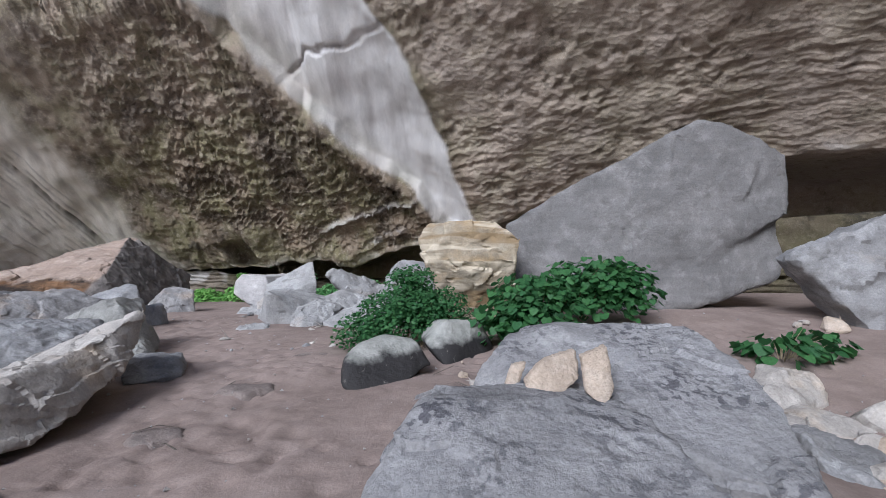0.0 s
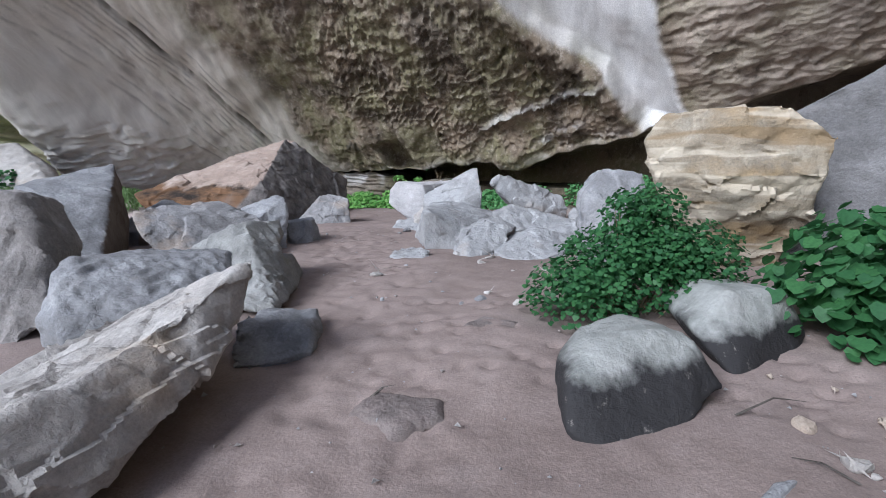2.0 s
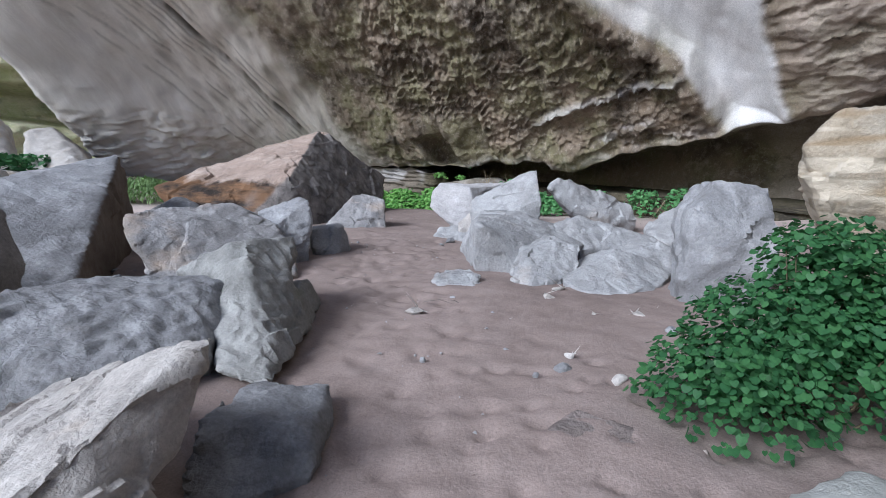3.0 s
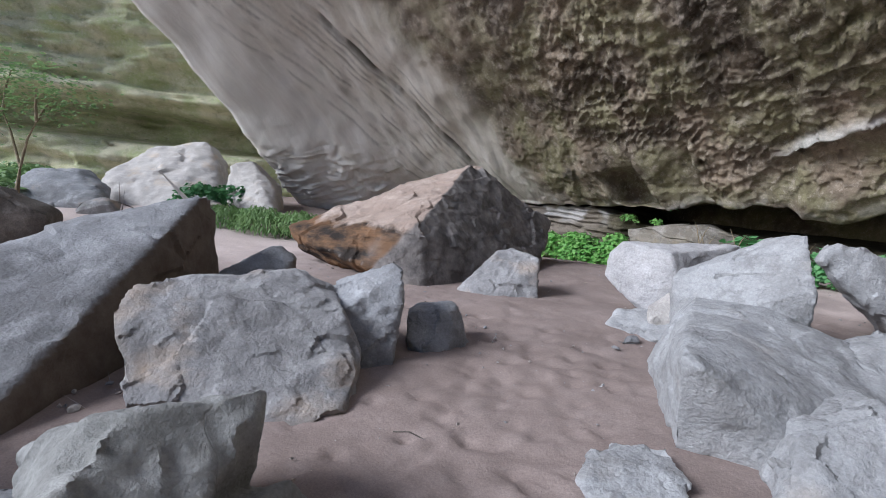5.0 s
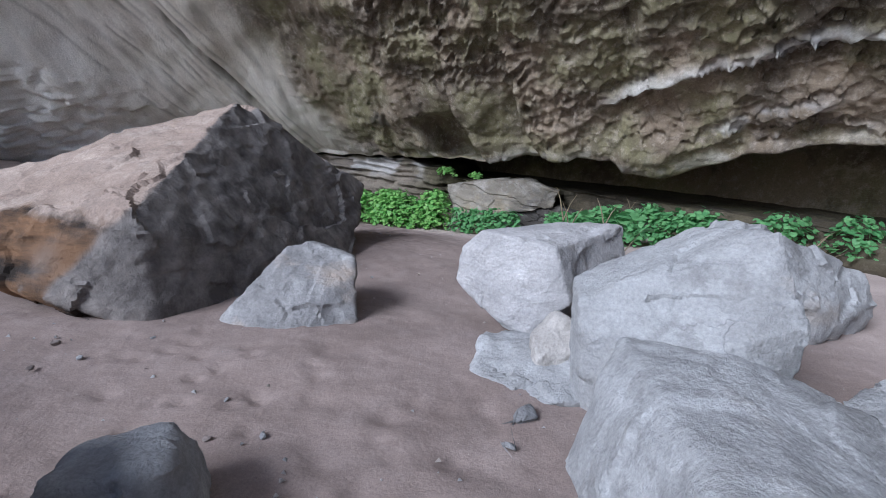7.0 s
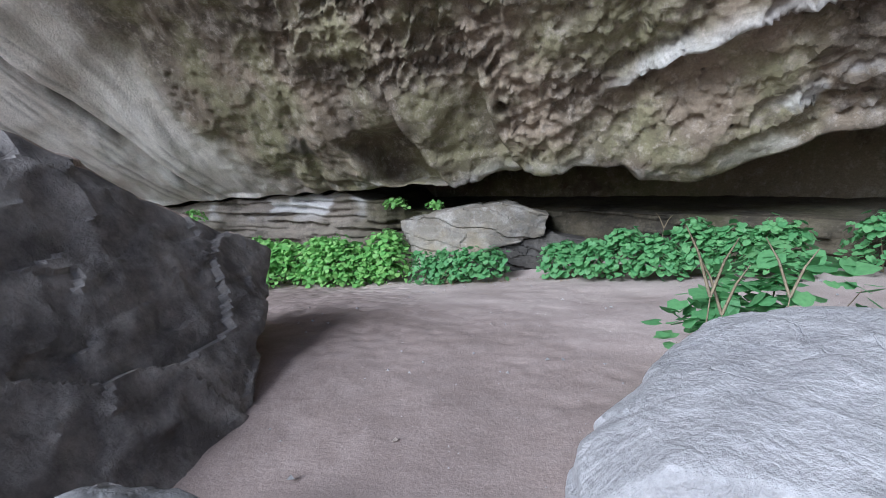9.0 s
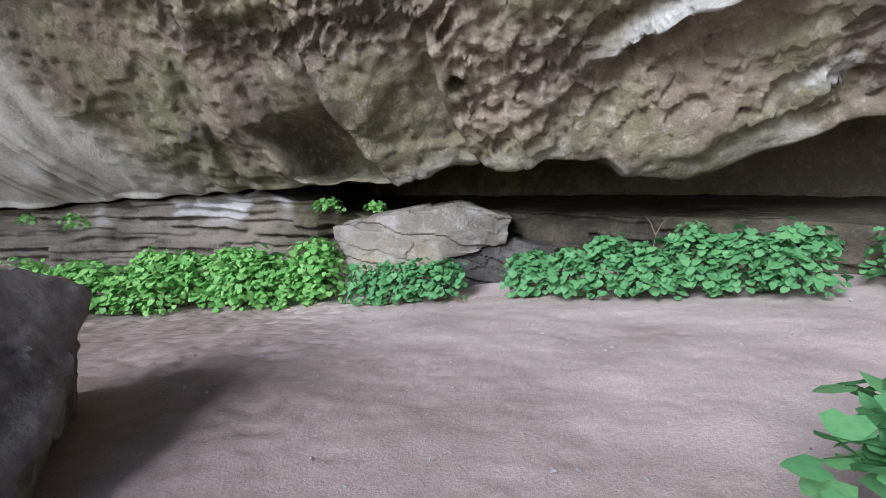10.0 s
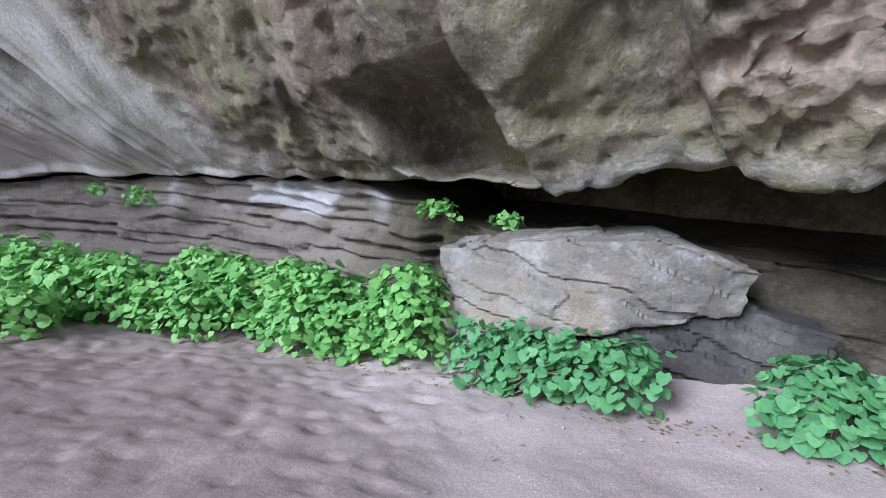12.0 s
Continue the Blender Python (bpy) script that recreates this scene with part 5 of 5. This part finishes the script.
plant("vine_patch", row(-14.0, -11.0, 18.6, 19.3, 7, 0.5, 0.85, 5), 3600, 0.095, VINE, "trailing green vine patch on the sand", "vine", 5, group="vines at the wall foot")
plant("vine_patch", [(-12.3, 18.1, -0.05, 0.5, 0.35, 0.35), (-12.9, 18.0, 0.0, 0.5, 0.4, 0.35)], 500, 0.10, VINE, "loose end of the vine spreading over sand", "vine", 15, group="vines at the wall foot")
plant("sprawling_plant", [(-4.25, 13.95, 0.95, 0.34, 0.26, 0.26), (-4.0, 14.0, 1.12, 0.34, 0.28, 0.22), (-4.5, 13.85, 0.85, 0.24, 0.2, 0.22), (-4.35, 13.8, 0.68, 0.2, 0.2, 0.2)], 260, 0.115, VINE_COOL, "sprawling large-leaved green plant behind a pale boulder", "plant", 6, tilt=0.55, singles=90, shell=0.75, stem_count=7)
plant("ledge_plant", [(-8.6, 20.6, 1.0, 0.28, 0.15, 0.16), (-7.7, 20.4, 0.98, 0.2, 0.12, 0.12)], 150, 0.08, VINE, "small green plants growing on the ledge", "plant", 16, singles=30, stem_count=0)
plant("hanging_plant", [(-13.51, 20.50, 0.86, 0.26, 0.14, 0.2), (-14.59, 20.60, 0.93, 0.2, 0.12, 0.12)], 110, 0.075, VINE, "green creeper hanging below the overhang lip", "plant", 18, singles=30, stem_count=0)
plant("hanging_plant", [(-7.2, 19.95, 1.42, 0.2, 0.14, 0.12)], 34, 0.07, VINE_COOL, "few green leaves hanging from the overhang lip", "plant", 17, singles=20, shell=0.9, stem_count=0)
plant("bush", [(-0.55, 6.75, 0.7, 0.7, 0.55, 0.42), (-0.95, 6.4, 0.52, 0.5, 0.45, 0.32), (-0.1, 6.9, 0.7, 0.55, 0.55, 0.45), (-0.45, 6.9, 1.1, 0.4, 0.4, 0.35)], 10000, 0.042, BUSH, "dense dark green leafy bush beside the path", "bush", 7, singles=80, shell=0.75)
plant("bush", [(1.3, 6.7, 0.85, 0.8, 0.7, 0.5), (2.1, 7.0, 1.0, 0.8, 0.7, 0.55), (2.6, 7.2, 1.05, 0.6, 0.6, 0.5), (0.9, 6.4, 0.6, 0.6, 0.5, 0.4)], 2800, 0.11, BUSH, "large-leaved dark green bush behind the lichen boulder", "bush", 8, singles=80, shell=0.75)
plant("low_plant", [(4.0, 5.7, 0.42, 0.55, 0.4, 0.2), (4.6, 5.9, 0.5, 0.35, 0.3, 0.18)], 130, 0.15, BUSH, "low large-leaved plant on the sandy slope", "plant", 9)
plant("shrub", [(-14.6, 11.7, 0.6, 1.2, 0.6, 0.45), (-13.4, 12.2, 0.6, 0.9, 0.6, 0.4), (-16.0, 11.4, 0.6, 0.9, 0.6, 0.4)], 5000, 0.11, GRASSY, "soft grey-green shrub on the sand", "shrub", 10, tilt=1.3, narrow=0.35)
plant("shrub", [(-25.0, 8.0, 1.1, 1.6, 1.4, 0.8), (-22.5, 6.6, 0.9, 1.2, 1.2, 0.7)], 1500, 0.2, GRASSY, "bright green shrub among far boulders", "shrub", 11, stem_count=12)
plant("shrub", [(-19.5, 12.0, 0.9, 0.9, 0.9, 0.6), (-20.5, 13.6, 0.9, 1.0, 0.8, 0.6)], 1200, 0.15, BUSH, "dark green shrub at the wall corner", "shrub", 12, stem_count=12)
plant("shrub", [(-17.5, 5.0, 0.8, 1.4, 1.2, 0.7), (-19.5, 4.4, 0.9, 1.2, 1.2, 0.8)], 1500, 0.15, GRASSY, "sprawling green shrub below the small tree", "shrub", 13, stem_count=12)


# ---- small tree ----
def small_tree(x, y):
    rng = np.random.default_rng(33)
    z = float(ground_z(np.array(x), np.array(y)))
    base = new("small_tree")
    base.location = (x, y, z)
    limbs = [((0, 0, -0.1), (-0.25, 0.2, 1.3)), ((-0.25, 0.2, 1.3), (0.5, 0.5, 2.4)), ((-0.25, 0.2, 1.3), (-1.0, 0.0, 2.7)), ((0.5, 0.5, 2.4), (0.9, 0.5, 3.2)), ((0.5, 0.5, 2.4), (0.2, 0.9, 3.0)),
             ((-1.0, 0.0, 2.7), (-1.3, -0.5, 3.6)), ((-1.0, 0.0, 2.7), (-0.5, 0.2, 3.7))]
    part("trunk", stems("trunk", limbs[:1], 0.07, STEM), base)
    for a, b in limbs[1:]:
        part("branch", stems("branch", [(a, b)], 0.035, STEM), base)
    heads = np.array([b for a, b in limbs[2:]])
    at = heads[rng.integers(0, len(heads), 1500)] + rng.normal(0, 1, (1500, 3)) * np.array([0.55, 0.55, 0.3])
    tagged(part("crown", foliage("crown", at, 0.09, GRASSY, rng), base), kind="stuff")
    return tagged(base, "thin small tree with sparse green crown among boulders", "tree")


small_tree(-18.5, 7.2)

for x, y, z, h in ((-4.62, 13.5, 0.35, 1.15), (-4.55, 13.55, 0.35, 1.0), (-4.2, 13.7, 0.4, 1.0), (-3.9, 18.2, 0.25, 0.75), (-3.5, 18.1, 0.25, 0.7), (-11.4, 18.9, -0.3, 0.5), (-10.9, 19.0, -0.3, 0.4)):
    tagged(new("dry_stalk", stems("dry_stalk", [((x, y, z), (x + 0.05, y, z + h * 0.7)), ((x + 0.05, y, z + h * 0.7), (x - 0.06, y + 0.04, z + h)), ((x + 0.05, y, z + h * 0.7), (x + 0.16, y, z + h * 0.95))], 0.009, STEM)), "thin pale dry stalk among green leaves", "dry stalk", "dry stalks")


# ---- loose stones ----
def pebble(seed, flat=0.7):
    rng = np.random.default_rng(seed)
    bm = bmesh.new()
    for p in rng.normal(0, 1, (16, 3)):
        p = p / np.linalg.norm(p) * rng.uniform(0.8, 1.0)
        bm.verts.new((p[0], p[1] * 0.8, p[2] * flat))
    got = bmesh.ops.convex_hull(bm, input=bm.verts)
    bmesh.ops.bevel(bm, geom=list(bm.edges), offset=0.08, segments=1, affect="EDGES")
    me = bpy.data.meshes.new("stone")
    bm.to_mesh(me)
    bm.free()
    return me


def scatter(n, x0, x1, y0, y1, lo, hi, mats, label, seed, lift=0.15, group="loose stones"):
    """Single stones thrown over a stretch of the plan."""
    rng = np.random.default_rng(seed)
    shapes = []
    for k in range(6):
        me = pebble(seed * 10 + k, rng.uniform(0.4, 0.8))
        me.materials.append(mats[k % len(mats)])
        shapes.append(me)
    for _ in range(n):
        x, y, r = rng.uniform(x0, x1), rng.uniform(y0, y1), lo + (hi - lo) * rng.random() ** 2
        ob = tagged(new("stone", shapes[rng.integers(6)]), label, "stone", group)
        ob.matrix_basis = Matrix.LocRotScale((x, y, float(ground_z(np.array(x), np.array(y))) + lift * r), Euler((rng.normal(0, 0.25), rng.normal(0, 0.25), rng.uniform(0, 6.28))), Vector((r, r, r)))


scatter(34, 2.3, 5.2, 2.6, 4.9, 0.08, 0.38, (PALE, GREY, TAN), "pale angular stone in the rubble slope", 51)
scatter(14, 0.1, 1.6, 4.4, 5.6, 0.03, 0.10, (PALE, TAN), "small pale stone on the sand", 52)
scatter(22, -3.6, -0.9, 6.4, 9.0, 0.03, 0.12, (PALE, GREY), "small pale stone beside the rock pile", 53)
scatter(16, -4.6, -3.6, 10.3, 12.2, 0.05, 0.16, (GREY, PALE), "small grey stone at the edge of the pile", 54)
scatter(16, -9.5, -6.8, 5.4, 8.2, 0.06, 0.22, (GREY, PALE), "grey stone on the ground between blocks", 55)
scatter(10, -4.2, -2.2, 1.8, 2.9, 0.05, 0.22, (PALE, GREY), "grey stone below the tilted slab", 56)
scatter(26, -27, -17, 6.0, 12.5, 0.25, 0.9, (PALE, GREY_WARM), "pale broken stone in the far alcove", 57)
scatter(46, -8.2, -5.8, 4.9, 7.0, 0.02, 0.09, (GREY, PALE, BURIED), "small grey pebble between the blocks", 59)
scatter(30, -10.2, -5.6, 9.9, 11.3, 0.015, 0.05, (BROWN, GREY, BURIED), "small stone chip below the wedge boulder", 60)
scatter(9, 4.5, 9.0, 5.8, 8.5, 0.1, 0.35, (PALE, TAN), "pale stone on the sandy slope", 58)


def gravel():
    rng = np.random.default_rng(77)
    n = 2600
    x, y = rng.uniform(-9, 5, n), rng.uniform(0.5, 18.5, n)
    z = ground_z(x, y)
    tet = np.array([(1, 0, 0), (-0.5, 0.8, 0), (-0.5, -0.8, 0), (0.1, 0.1, 0.7), (0, 0, -0.5)])
    r = 0.006 + 0.018 * rng.random(n) ** 3
    a = rng.uniform(0, 6.28, n)
    rot = np.stack([np.stack([np.cos(a), -np.sin(a)], 1), np.stack([np.sin(a), np.cos(a)], 1)], 1)
    v = np.repeat(tet[None], n, 0) * rng.uniform(0.6, 1.3, (n, 5, 3))
    v[:, :, :2] = np.einsum("nij,nkj->nki", rot, v[:, :, :2])
    v = v * r[:, None, None] + np.stack([x, y, z + 0.005], 1)[:, None, :]
    faces = [tuple(i * 5 + k for k in f) for i in range(n) for f in ((0, 1, 3), (1, 2, 3), (2, 0, 3), (1, 0, 4), (2, 1, 4), (0, 2, 4))]
    return tagged(new("gravel", mesh_of("gravel", v.reshape(-1, 3), faces, GREY_WARM, False)), "fine grey gravel strewn over the sand", "gravel", kind="stuff")


gravel()


def litter():
    rng = np.random.default_rng(78)
    n = 450
    t = rng.random(n)
    x = -11.5 + 9.0 * t
    y = np.interp(x, [-11.5, -8, -5, -2.5], [19.1, 19.2, 18.7, 18.0]) - np.abs(rng.normal(0, 0.2, n))
    at = np.stack([x, y, ground_z(x, y) + 0.02], 1)
    return tagged(new("leaf_litter", foliage("leaf_litter", at, 0.032, DRY, rng, 0.25, 0.6)), "dry brown leaves and stalks along the vine edge", "leaf litter", kind="stuff")


litter()
for x, y, a, l in ((-0.1, 5.0, 0.6, 0.5), (0.25, 4.55, 2.6, 0.25), (-2.05, 4.6, 1.2, 0.2), (-3.35, 7.6, 0.2, 0.3), (-3.0, 7.7, 2.9, 0.16), (-4.6, 7.9, 0.4, 0.2), (-2.2, 3.4, 0.3, 0.35), (-1.7, 3.1, 2.7, 0.22)):
    z = float(ground_z(np.array(x), np.array(y))) + 0.02
    tagged(new("twig", stems("twig", [((x, y, z), (x + l * math.cos(a), y + l * math.sin(a), z))], 0.012, BROWN)), "thin dark dry twig lying on the sand", "twig", "twigs")
